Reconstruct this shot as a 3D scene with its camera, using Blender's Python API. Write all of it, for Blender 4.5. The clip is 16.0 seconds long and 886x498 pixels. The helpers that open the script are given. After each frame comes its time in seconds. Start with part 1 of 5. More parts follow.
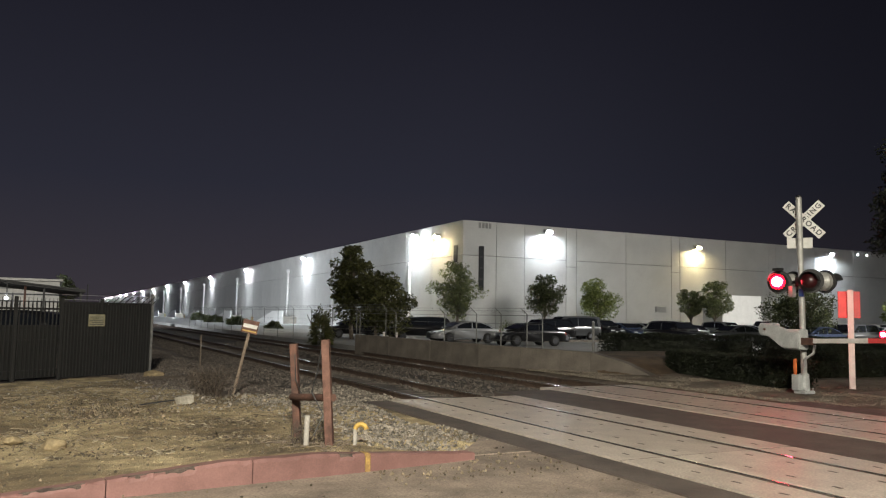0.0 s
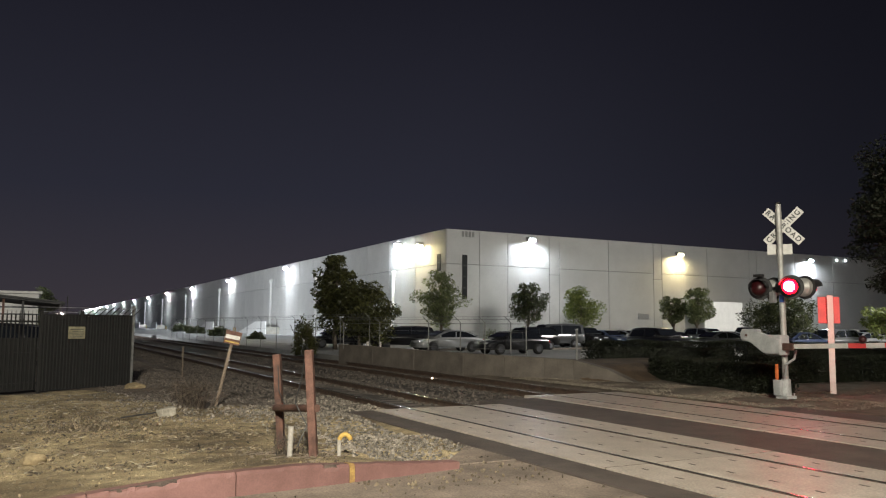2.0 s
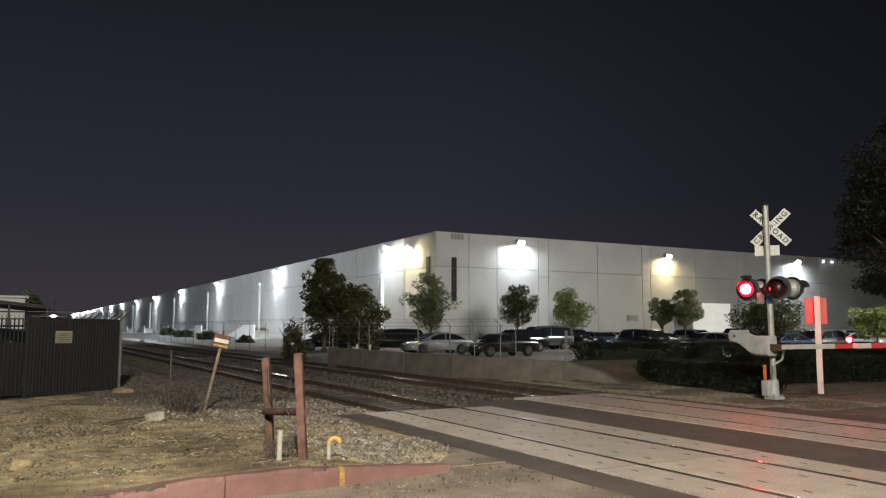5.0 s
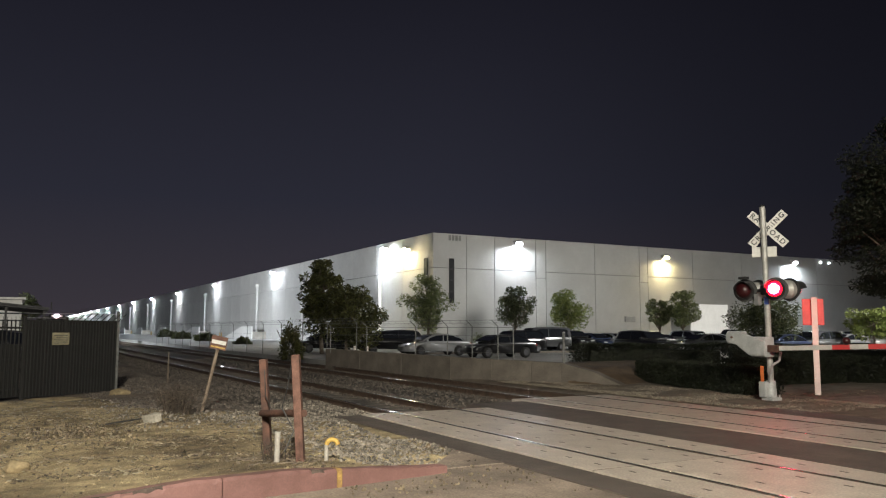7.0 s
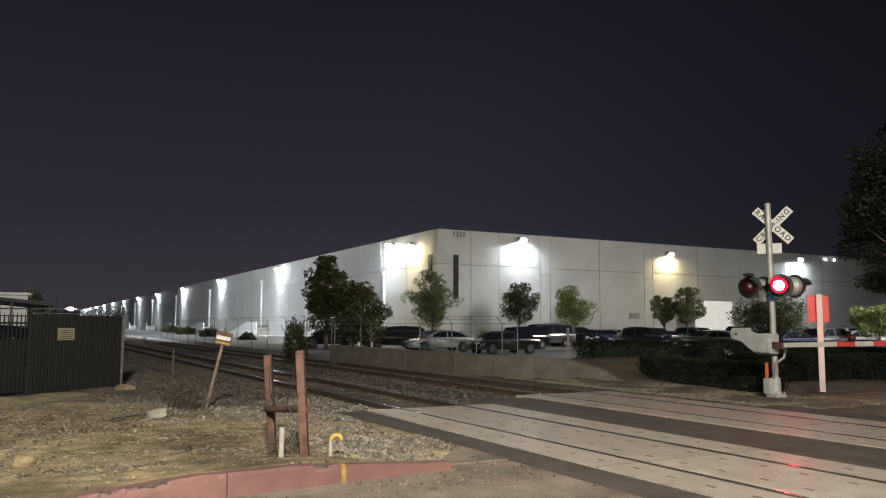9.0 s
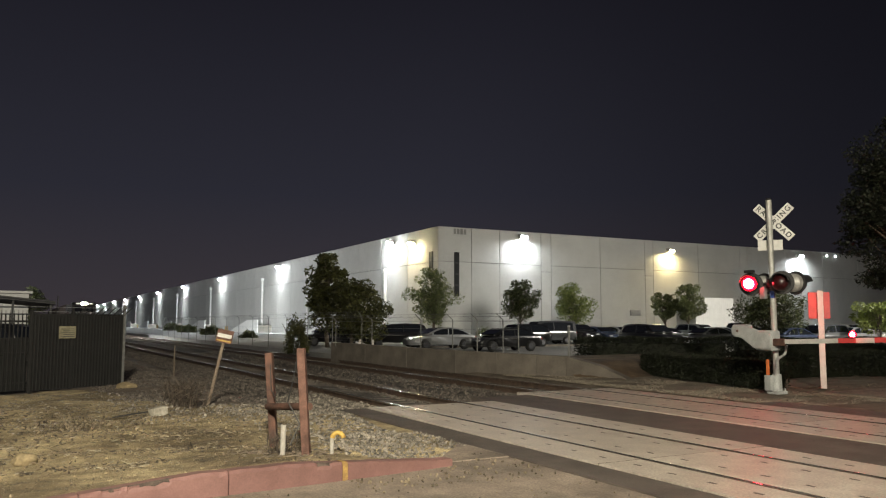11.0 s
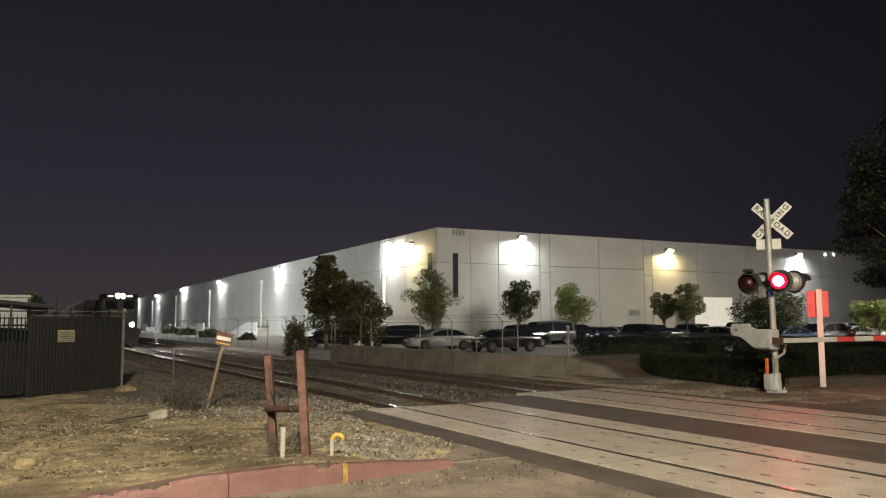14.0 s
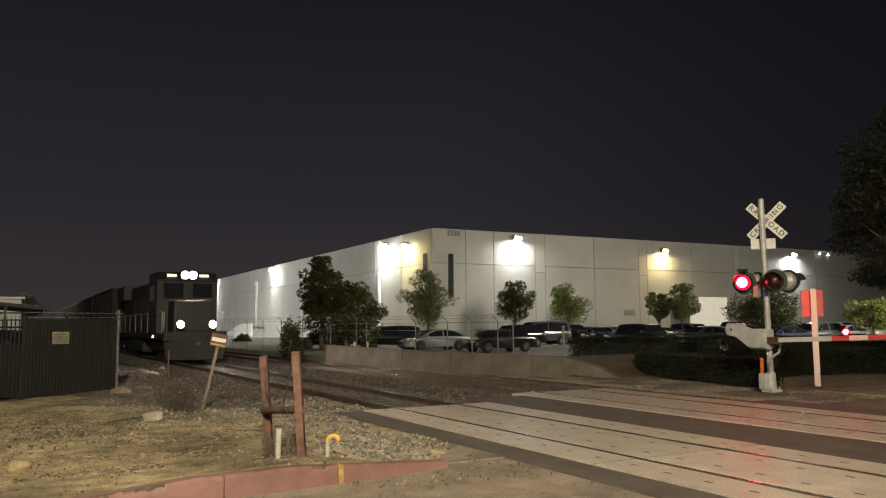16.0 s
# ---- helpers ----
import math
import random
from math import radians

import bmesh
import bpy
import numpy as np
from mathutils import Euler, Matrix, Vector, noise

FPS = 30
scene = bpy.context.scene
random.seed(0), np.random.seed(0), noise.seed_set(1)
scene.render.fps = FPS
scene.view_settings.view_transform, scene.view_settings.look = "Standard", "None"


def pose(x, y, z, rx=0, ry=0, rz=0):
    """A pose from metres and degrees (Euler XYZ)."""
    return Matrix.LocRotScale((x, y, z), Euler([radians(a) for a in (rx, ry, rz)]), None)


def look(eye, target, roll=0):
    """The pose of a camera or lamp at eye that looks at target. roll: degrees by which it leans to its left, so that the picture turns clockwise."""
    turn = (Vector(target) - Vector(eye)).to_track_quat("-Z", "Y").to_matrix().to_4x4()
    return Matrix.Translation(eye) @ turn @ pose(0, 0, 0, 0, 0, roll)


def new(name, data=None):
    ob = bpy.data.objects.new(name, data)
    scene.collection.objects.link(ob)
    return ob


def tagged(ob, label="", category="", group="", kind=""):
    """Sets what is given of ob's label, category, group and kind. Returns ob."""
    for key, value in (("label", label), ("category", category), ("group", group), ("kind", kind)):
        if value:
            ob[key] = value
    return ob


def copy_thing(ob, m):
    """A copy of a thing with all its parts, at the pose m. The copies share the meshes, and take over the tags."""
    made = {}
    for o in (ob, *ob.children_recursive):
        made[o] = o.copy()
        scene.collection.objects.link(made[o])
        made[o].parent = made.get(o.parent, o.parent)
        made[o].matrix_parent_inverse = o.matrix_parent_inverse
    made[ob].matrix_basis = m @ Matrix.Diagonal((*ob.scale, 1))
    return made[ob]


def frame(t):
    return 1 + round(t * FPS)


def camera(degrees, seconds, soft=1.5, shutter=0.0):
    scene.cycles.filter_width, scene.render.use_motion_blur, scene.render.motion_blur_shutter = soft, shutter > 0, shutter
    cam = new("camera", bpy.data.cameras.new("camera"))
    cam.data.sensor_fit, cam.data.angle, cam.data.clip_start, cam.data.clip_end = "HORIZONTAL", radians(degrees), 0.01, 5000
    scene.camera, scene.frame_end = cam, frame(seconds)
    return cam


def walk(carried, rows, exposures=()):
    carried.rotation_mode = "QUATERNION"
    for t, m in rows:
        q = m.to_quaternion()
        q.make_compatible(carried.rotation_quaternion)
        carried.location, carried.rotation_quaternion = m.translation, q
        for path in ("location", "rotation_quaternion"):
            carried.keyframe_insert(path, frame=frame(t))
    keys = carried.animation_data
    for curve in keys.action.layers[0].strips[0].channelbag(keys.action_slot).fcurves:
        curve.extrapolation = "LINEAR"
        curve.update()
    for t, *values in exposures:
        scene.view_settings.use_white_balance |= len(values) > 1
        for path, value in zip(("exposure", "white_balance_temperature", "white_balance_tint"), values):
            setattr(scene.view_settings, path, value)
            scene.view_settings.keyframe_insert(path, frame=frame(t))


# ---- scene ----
# camera: carried by hand on the spot, it only turns
EYE = Vector((0, 0, 1.716))
cam = camera(58.68, 16.0, soft=1.2)


def aim(yaw, pitch, roll):
    """Yaw to the right of the track's direction, pitch up, lean to the left, in degrees."""
    y, p = radians(yaw), radians(pitch)
    return look(EYE, EYE + Vector((math.sin(y) * math.cos(p), math.cos(y) * math.cos(p), math.sin(p))), roll)


ROWS = [
    (0.0, 26.353, 4.908, 0.974),
    (0.5, 26.544, 5.045, 0.943),
    (1.0, 26.833, 5.159, 0.839),
    (1.5, 27.226, 5.365, 0.597),
    (2.0, 27.567, 5.566, 0.440),
    (2.5, 27.734, 5.693, 0.474),
    (3.0, 27.867, 5.766, 0.466),
    (3.5, 28.015, 5.795, 0.339),
    (4.0, 28.114, 5.761, 0.263),
    (6.5, 28.598, 5.802, 0.072),
    (7.0, 28.527, 5.849, 0.117),
    (7.5, 28.469, 5.813, 0.266),
    (8.0, 28.400, 5.788, 0.322),
    (8.5, 28.259, 5.683, 0.227),
    (9.0, 28.213, 5.571, 0.231),
    (11.5, 28.181, 5.364, 0.021),
    (12.0, 28.247, 5.381, -0.082),
    (12.5, 28.281, 5.381, -0.088),
    (13.0, 28.298, 5.358, -0.176),
    (13.5, 28.281, 5.393, -0.265),
    (14.0, 28.254, 5.467, -0.282),
    (14.5, 28.248, 5.517, -0.419),
    (15.0, 28.274, 5.502, -0.465),
    (15.5, 28.363, 5.496, -0.487),
    (16.0, 28.597, 5.506, -0.466),
]
walk(cam, [(t, aim(a, b, c)) for t, a, b, c in ROWS],
     [(0, 0.0, 6500, 10), (9, 0.0, 6500, 10), (11.5, 0.0, 7000, 8), (14.5, 0.0, 7300, 8), (15.5, -0.12, 7600, 8), (16, -0.2, 7800, 8)])

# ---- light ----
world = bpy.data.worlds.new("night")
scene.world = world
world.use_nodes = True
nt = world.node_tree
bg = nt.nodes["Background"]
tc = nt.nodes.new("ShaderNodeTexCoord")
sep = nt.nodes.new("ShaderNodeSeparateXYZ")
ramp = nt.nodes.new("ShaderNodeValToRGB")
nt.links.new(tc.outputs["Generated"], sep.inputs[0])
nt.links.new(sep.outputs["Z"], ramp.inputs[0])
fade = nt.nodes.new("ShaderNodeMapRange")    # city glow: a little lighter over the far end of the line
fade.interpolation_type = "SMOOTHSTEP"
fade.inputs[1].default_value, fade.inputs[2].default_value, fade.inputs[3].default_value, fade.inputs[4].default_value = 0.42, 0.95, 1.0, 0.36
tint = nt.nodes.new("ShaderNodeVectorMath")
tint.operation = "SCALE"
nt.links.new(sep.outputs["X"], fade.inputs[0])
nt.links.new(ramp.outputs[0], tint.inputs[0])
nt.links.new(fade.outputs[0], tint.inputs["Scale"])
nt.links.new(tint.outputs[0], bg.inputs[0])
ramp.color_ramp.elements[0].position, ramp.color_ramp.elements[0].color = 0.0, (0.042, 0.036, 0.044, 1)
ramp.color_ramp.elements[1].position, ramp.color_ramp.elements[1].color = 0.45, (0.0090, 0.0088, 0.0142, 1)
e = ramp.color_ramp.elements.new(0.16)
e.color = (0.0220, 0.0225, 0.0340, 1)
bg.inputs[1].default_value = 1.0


def lamp(name, place, target, watts, colour, size, spread=180, size_y=None):
    data = bpy.data.lights.new(name, "AREA")
    data.energy, data.color, data.size, data.spread = watts, colour, size, radians(spread)
    if size_y:
        data.shape, data.size_y = "RECTANGLE", size_y
    ob = new(name, data)
    ob.matrix_basis = look(place, target)
    return ob


BX, BY, BH = 39.18, 74.27, 12.0   # corner and height of the warehouse
COOL, WARM = (0.84, 0.93, 1.0), (1.0, 0.84, 0.48)
LEFT_LAMPS = [79.7, 85.7, 132.0, 176.4, 220.8, 265.2, 309.6, 354.0, 398.4, 442.8, 487.2, 531.6, 576, 620.4, 664.8]
RIGHT_LAMPS = [(49.7, 11.3), (72.0, 10.75), (96.4, 11.1)]
# each fixture has a downward lamp that washes the wall and a forward one that lights the yard
for i, y in enumerate(LEFT_LAMPS[:9]):
    c = COOL if i else WARM
    z = 11.1 if i else 10.5
    lamp("wall_light", (BX - 1.1, y, z), (BX - 1.1, y, 0), 330 if i else 120, c, 0.5)
    if i < 7:
        lamp("yard_throw", (BX - 1.0, y, z - 0.02), (BX - 9, y, 2.5), 700 if i > 1 else 300, c, 0.5, 125)
for i, (x, z) in enumerate(RIGHT_LAMPS):
    c = COOL if i != 1 else WARM
    lamp("wall_light", (x, BY - 0.8, z - 0.2), (x, BY - 0.8, 0), 225 if i != 1 else 155, c, 0.5)
# street lamp of the road, behind the camera
lamp("unseen_street_light", (-2.5, -6, 9.0), (3, 11, 0), 1950, (1.0, 0.94, 0.77), 1.4, 150)
# second unseen lamp, added to even the light over the crossing
lamp("unseen_street_light", (-4, -13, 12.5), (2, 20, 0), 6900, (1.0, 0.94, 0.80), 1.4, 150)
# assumed lamp along the road, out of view, added to light trees and cars
lamp("unseen_street_light", (61, 19, 12.0), (42, 60, 0), 8400, (1.0, 0.97, 0.90), 5.0, 150)
# assumed pole lamp this side of the line, added unseen behind the white building
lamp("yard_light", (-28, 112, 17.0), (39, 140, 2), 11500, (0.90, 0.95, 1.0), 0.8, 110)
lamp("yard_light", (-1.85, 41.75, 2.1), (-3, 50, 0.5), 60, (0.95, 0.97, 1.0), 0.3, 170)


# ---- materials ----
def mat(name, c1, c2, scale=3.0, rough=0.8, bump=0.3, metal=0.0, fine=60.0, depth=0.01, var=0.0, rvar=0.12, lo=0.36, hi=0.66, grit=0.55):
    """A surface of two colours mixed at two scales, with relief and uneven gloss."""
    m = bpy.data.materials.new(name)
    m.use_nodes = True
    n, l = m.node_tree.nodes, m.node_tree.links
    p = n["Principled BSDF"]
    co = n.new("ShaderNodeTexCoord")
    a = n.new("ShaderNodeTexNoise")
    a.inputs["Scale"].default_value, a.inputs["Detail"].default_value, a.inputs["Roughness"].default_value = scale, 6, 0.65
    b = n.new("ShaderNodeTexNoise")
    b.inputs["Scale"].default_value, b.inputs["Detail"].default_value = fine, 4
    l.new(co.outputs["Object"], a.inputs["Vector"])
    l.new(co.outputs["Object"], b.inputs["Vector"])
    r = n.new("ShaderNodeValToRGB")
    r.color_ramp.elements[0].position, r.color_ramp.elements[1].position = lo, hi
    r.color_ramp.elements[0].color, r.color_ramp.elements[1].color = (*c1, 1), (*c2, 1)
    l.new(a.outputs["Fac"], r.inputs[0])
    mix = n.new("ShaderNodeMix")
    mix.data_type, mix.blend_type = "RGBA", "OVERLAY"
    mix.inputs[0].default_value = grit
    l.new(r.outputs[0], mix.inputs[6])
    g = n.new("ShaderNodeValToRGB")
    g.color_ramp.elements[0].position, g.color_ramp.elements[1].position = 0.3, 0.7
    g.color_ramp.elements[0].color, g.color_ramp.elements[1].color = (0.32, 0.32, 0.32, 1), (0.68, 0.68, 0.68, 1)
    l.new(b.outputs["Fac"], g.inputs[0])
    l.new(g.outputs[0], mix.inputs[7])
    out = mix.outputs[2]
    if var:
        oi = n.new("ShaderNodeObjectInfo")
        ge = n.new("ShaderNodeNewGeometry")
        add = n.new("ShaderNodeMath")
        add.operation = "ADD"
        l.new(oi.outputs["Random"], add.inputs[0])
        l.new(ge.outputs["Random Per Island"], add.inputs[1])
        fr = n.new("ShaderNodeMath")
        fr.operation = "FRACT"
        l.new(add.outputs[0], fr.inputs[0])
        mr = n.new("ShaderNodeMapRange")
        mr.inputs[3].default_value, mr.inputs[4].default_value = 1 - var, 1 + var
        l.new(fr.outputs[0], mr.inputs[0])
        hs = n.new("ShaderNodeHueSaturation")
        l.new(mr.outputs[0], hs.inputs["Value"])
        l.new(out, hs.inputs["Color"])
        out = hs.outputs[0]
    l.new(out, p.inputs["Base Color"])
    p.inputs["Metallic"].default_value = metal
    rr = n.new("ShaderNodeMapRange")
    rr.inputs[3].default_value, rr.inputs[4].default_value = max(0.03, rough - rvar), min(1, rough + rvar)
    l.new(a.outputs["Fac"], rr.inputs[0])
    l.new(rr.outputs[0], p.inputs["Roughness"])
    if "leaf" in name:
        p.inputs["Transmission Weight"].default_value = 0.0
        tr = n.new("ShaderNodeBsdfTranslucent")
        ms = n.new("ShaderNodeMixShader")
        ms.inputs[0].default_value = 0.42
        l.new(out, tr.inputs[0])
        l.new(p.outputs[0], ms.inputs[1])
        l.new(tr.outputs[0], ms.inputs[2])
        l.new(ms.outputs[0], n["Material Output"].inputs[0])
    if bump:
        bp = n.new("ShaderNodeBump")
        bp.inputs["Strength"].default_value, bp.inputs["Distance"].default_value = bump, depth
        l.new(b.outputs["Fac"], bp.inputs["Height"])
        l.new(bp.outputs[0], p.inputs["Normal"])
    return m


def glow(name, colour, strength):
    m = bpy.data.materials.new(name)
    m.use_nodes = True
    p = m.node_tree.nodes["Principled BSDF"]
    p.inputs["Base Color"].default_value = (*colour, 1)
    p.inputs["Emission Color"].default_value = (*colour, 1)
    p.inputs["Emission Strength"].default_value = strength
    return m


def plain(name, colour, rough=0.5, metal=0.0, coat=0.0):
    m = bpy.data.materials.new(name)
    m.use_nodes = True
    p = m.node_tree.nodes["Principled BSDF"]
    p.inputs["Base Color"].default_value = (*colour, 1)
    p.inputs["Roughness"].default_value, p.inputs["Metallic"].default_value = rough, metal
    p.inputs["Coat Weight"].default_value = coat
    return m




def dirt_mat():
    """Dry tan soil: broad damp patches, finer mottling, pale crumbs and grit."""
    m = mat("dirt", (0.16, 0.128, 0.078), (0.43, 0.355, 0.225), 2.6, 0.95, 0.9, fine=42, depth=0.03, lo=0.34, hi=0.66, grit=0.8)
    n, l = m.node_tree.nodes, m.node_tree.links
    p = n["Principled BSDF"]
    base = p.inputs["Base Color"].links[0].from_socket
    co = n.new("ShaderNodeTexCoord")
    broad = n.new("ShaderNodeTexNoise")
    broad.inputs["Scale"].default_value, broad.inputs["Detail"].default_value, broad.inputs["Distortion"].default_value = 0.62, 8, 0.6
    l.new(co.outputs["Object"], broad.inputs["Vector"])
    damp = n.new("ShaderNodeValToRGB")
    damp.color_ramp.elements[0].position, damp.color_ramp.elements[1].position = 0.40, 0.58
    damp.color_ramp.elements[0].color, damp.color_ramp.elements[1].color = (0.50, 0.455, 0.40, 1), (1.20, 1.16, 1.06, 1)
    l.new(broad.outputs["Fac"], damp.inputs[0])
    mul = n.new("ShaderNodeMix")
    mul.data_type, mul.blend_type = "RGBA", "MULTIPLY"
    mul.inputs[0].default_value = 1
    l.new(base, mul.inputs[6])
    l.new(damp.outputs[0], mul.inputs[7])
    cells = n.new("ShaderNodeTexVoronoi")
    cells.inputs["Scale"].default_value = 26
    l.new(co.outputs["Object"], cells.inputs["Vector"])
    crumb = n.new("ShaderNodeMath")
    crumb.operation = "LESS_THAN"
    crumb.inputs[1].default_value = 0.17
    l.new(cells.outputs["Distance"], crumb.inputs[0])
    pale = n.new("ShaderNodeMix")
    pale.data_type = "RGBA"
    pale.inputs[7].default_value = (0.40, 0.35, 0.25, 1)
    l.new(crumb.outputs[0], pale.inputs[0])
    l.new(mul.outputs[2], pale.inputs[6])
    l.new(pale.outputs[2], p.inputs["Base Color"])
    return m


M_DIRT = dirt_mat()
M_PALECHIP = mat("pale_chip", (0.17, 0.145, 0.10), (0.34, 0.295, 0.215), 3, 0.9, 0.2, var=0.4)
M_BRUSH = mat("dark_dry_stem", (0.035, 0.026, 0.02), (0.09, 0.07, 0.052), 5, 0.9, 0.3, var=0.4)
M_EARTH = mat("earth", (0.06, 0.045, 0.034), (0.14, 0.105, 0.078), 0.5, 0.95, 0.8, fine=14, depth=0.04)
M_BANK = mat("brown_bank_earth", (0.05, 0.032, 0.02), (0.13, 0.088, 0.052), 1.2, 0.95, 0.8, fine=20, depth=0.03)
M_BALLAST = mat("ballast_bed", (0.035, 0.03, 0.026), (0.10, 0.085, 0.073), 7, 0.9, 1.0, fine=34, depth=0.05)
M_DARKSTONE = mat("track_stone", (0.045, 0.038, 0.032), (0.14, 0.118, 0.10), 6, 0.85, 0.4, fine=50, var=0.5)
M_STONE = mat("ballast_stone", (0.065, 0.057, 0.047), (0.29, 0.255, 0.21), 6, 0.85, 0.4, fine=50, var=0.55)
M_GRAVEL = mat("fine_gravel", (0.10, 0.086, 0.066), (0.26, 0.22, 0.17), 5, 0.9, 0.3, var=0.35)
M_VERGE = mat("gravelly_earth", (0.085, 0.066, 0.048), (0.19, 0.155, 0.115), 1.5, 0.95, 0.9, fine=30, depth=0.03)
M_CHIP = mat("litter", (0.05, 0.038, 0.027), (0.22, 0.175, 0.115), 3, 0.9, 0.2, var=0.6)
M_PANEL = mat("crossing_concrete", (0.33, 0.285, 0.24), (0.48, 0.42, 0.36), 1.9, 0.50, 0.4, fine=34, depth=0.006, var=0.06, rvar=0.2, grit=0.7)
M_ASPHALT = mat("asphalt", (0.06, 0.048, 0.041), (0.115, 0.094, 0.08), 2.0, 0.72, 0.6, fine=120, depth=0.006)
M_ROAD = mat("worn_road", (0.13, 0.103, 0.082), (0.29, 0.232, 0.184), 1.3, 0.85, 0.8, fine=38, depth=0.012, grit=0.85)
M_LOT = mat("parking_asphalt", (0.24, 0.24, 0.23), (0.36, 0.355, 0.34), 0.25, 0.85, 0.4, fine=40)
M_YARD = mat("yard_concrete", (0.30, 0.30, 0.29), (0.40, 0.395, 0.385), 0.2, 0.85, 0.3, fine=30)
M_KERB = mat("red_kerb_paint", (0.135, 0.068, 0.060), (0.215, 0.112, 0.100), 1.4, 0.7, 0.4, fine=60, depth=0.005, grit=0.25)
M_BARE = mat("bare_chipped_concrete", (0.035, 0.024, 0.020), (0.10, 0.075, 0.06), 9, 0.9, 0.8, fine=60, depth=0.01)
M_KERB_YELLOW = mat("yellow_kerb_paint", (0.22, 0.13, 0.05), (0.40, 0.26, 0.07), 8, 0.7, 0.4)
M_PALECONC = mat("pale_concrete", (0.28, 0.26, 0.23), (0.40, 0.375, 0.335), 1.2, 0.85, 0.4, fine=30)
M_CONC = mat("concrete", (0.10, 0.086, 0.071), (0.175, 0.152, 0.128), 1.2, 0.85, 0.4, fine=30, var=0.06)
M_RAILTOP = mat("rail_head", (0.12, 0.10, 0.085), (0.24, 0.21, 0.18), 8, 0.16, 0.02, metal=1.0, rvar=0.03, fine=120, depth=0.001)
rail_skin = M_RAILTOP.node_tree.nodes["Principled BSDF"]
rail_skin.inputs["Metallic"].default_value = 0.55
rail_skin.inputs["Coat Weight"].default_value, rail_skin.inputs["Coat Roughness"].default_value = 1.0, 0.09
M_RAIL = mat("rail_rust", (0.055, 0.036, 0.027), (0.125, 0.085, 0.06), 6, 0.75, 0.4, metal=0.2, fine=80)
M_TIE = mat("tie", (0.09, 0.075, 0.062), (0.18, 0.155, 0.13), 3, 0.9, 0.6, fine=30, var=0.2)
M_WALL = mat("painted_tilt_up_panel", (0.46, 0.46, 0.445), (0.54, 0.54, 0.52), 0.25, 0.75, 0.15, fine=18, depth=0.01, var=0.03)
M_JOINT = mat("panel_joint", (0.20, 0.20, 0.19), (0.27, 0.27, 0.26), 1, 0.9, 0.1)
M_ROOF = mat("roof", (0.12, 0.12, 0.12), (0.2, 0.2, 0.2), 1, 0.9, 0.2)
M_PIPE = mat("white_pipe", (0.66, 0.66, 0.64), (0.78, 0.78, 0.76), 2, 0.5, 0.1)
M_RAMP = mat("white_ramp_paint", (0.80, 0.80, 0.78), (0.88, 0.88, 0.86), 1.5, 0.6, 0.1)
M_GLASS = plain("dark_glass", (0.012, 0.014, 0.018), 0.06, 0.0, 1.0)
M_PANE = plain("dull_dark_glass", (0.006, 0.007, 0.008), 0.75)
M_RUST = mat("rusty_steel", (0.075, 0.036, 0.027), (0.19, 0.10, 0.075), 5, 0.8, 0.6, metal=0.2, fine=60, depth=0.01)
M_DARKRUST = mat("dark_rust", (0.05, 0.028, 0.022), (0.14, 0.07, 0.05), 6, 0.8, 0.6, metal=0.2, fine=60)
M_STEEL = mat("dark_steel", (0.025, 0.026, 0.028), (0.06, 0.06, 0.062), 4, 0.6, 0.3, metal=0.3, fine=40)
M_BLACKMETAL = mat("black_fence_paint", (0.006, 0.006, 0.006), (0.014, 0.0135, 0.013), 3, 0.85, 0.2, fine=40, var=0.25)
M_GALV = mat("galvanised_steel", (0.33, 0.33, 0.33), (0.50, 0.50, 0.49), 7, 0.5, 0.2, metal=0.6, fine=60)
M_GALVDARK = mat("weathered_galvanised", (0.12, 0.12, 0.115), (0.22, 0.22, 0.21), 7, 0.6, 0.2, metal=0.4, fine=60)
M_NOTICE = mat("faded_notice", (0.17, 0.15, 0.09), (0.26, 0.24, 0.16), 9, 0.6, 0.1)
M_SHEETING = mat("dull_sheet", (0.004, 0.0038, 0.004), (0.009, 0.0085, 0.0085), 2, 0.9, 0.3, fine=9)
M_ALU = mat("aluminium_paint", (0.34, 0.335, 0.31), (0.48, 0.475, 0.45), 5, 0.42, 0.15, metal=0.35, fine=60)
M_GREYBOX = mat("grey_enamel", (0.32, 0.33, 0.325), (0.46, 0.47, 0.465), 4, 0.45, 0.15, fine=50)
M_WHITE = mat("white_sheeting", (0.46, 0.45, 0.42), (0.60, 0.59, 0.56), 4, 0.45, 0.1, fine=60)
M_WOODWHITE = mat("white_painted_wood", (0.60, 0.54, 0.50), (0.68, 0.62, 0.58), 5, 0.65, 0.15, fine=220)
M_RED = mat("red_paint", (0.50, 0.05, 0.05), (0.62, 0.075, 0.07), 4, 0.5, 0.1)
M_ORANGE = mat("orange_marker", (0.55, 0.12, 0.03), (0.70, 0.20, 0.06), 5, 0.6, 0.1)
M_YELLOW = mat("yellow_paint", (0.34, 0.20, 0.04), (0.55, 0.38, 0.10), 9, 0.6, 0.4, fine=50)
M_BLACK = mat("black_paint", (0.014, 0.014, 0.015), (0.034, 0.033, 0.032), 5, 0.55, 0.2)
M_RUBBER = mat("rubber", (0.012, 0.012, 0.012), (0.03, 0.03, 0.03), 8, 0.85, 0.3)
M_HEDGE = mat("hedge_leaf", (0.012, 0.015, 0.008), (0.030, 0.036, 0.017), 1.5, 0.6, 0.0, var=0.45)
M_LEAF = mat("leaf", (0.09, 0.105, 0.045), (0.22, 0.25, 0.11), 1.5, 0.4, 0.0, var=0.45)
M_LEAFLIME = mat("lime_leaf", (0.14, 0.175, 0.045), (0.25, 0.29, 0.09), 1.5, 0.5, 0.0, var=0.4)
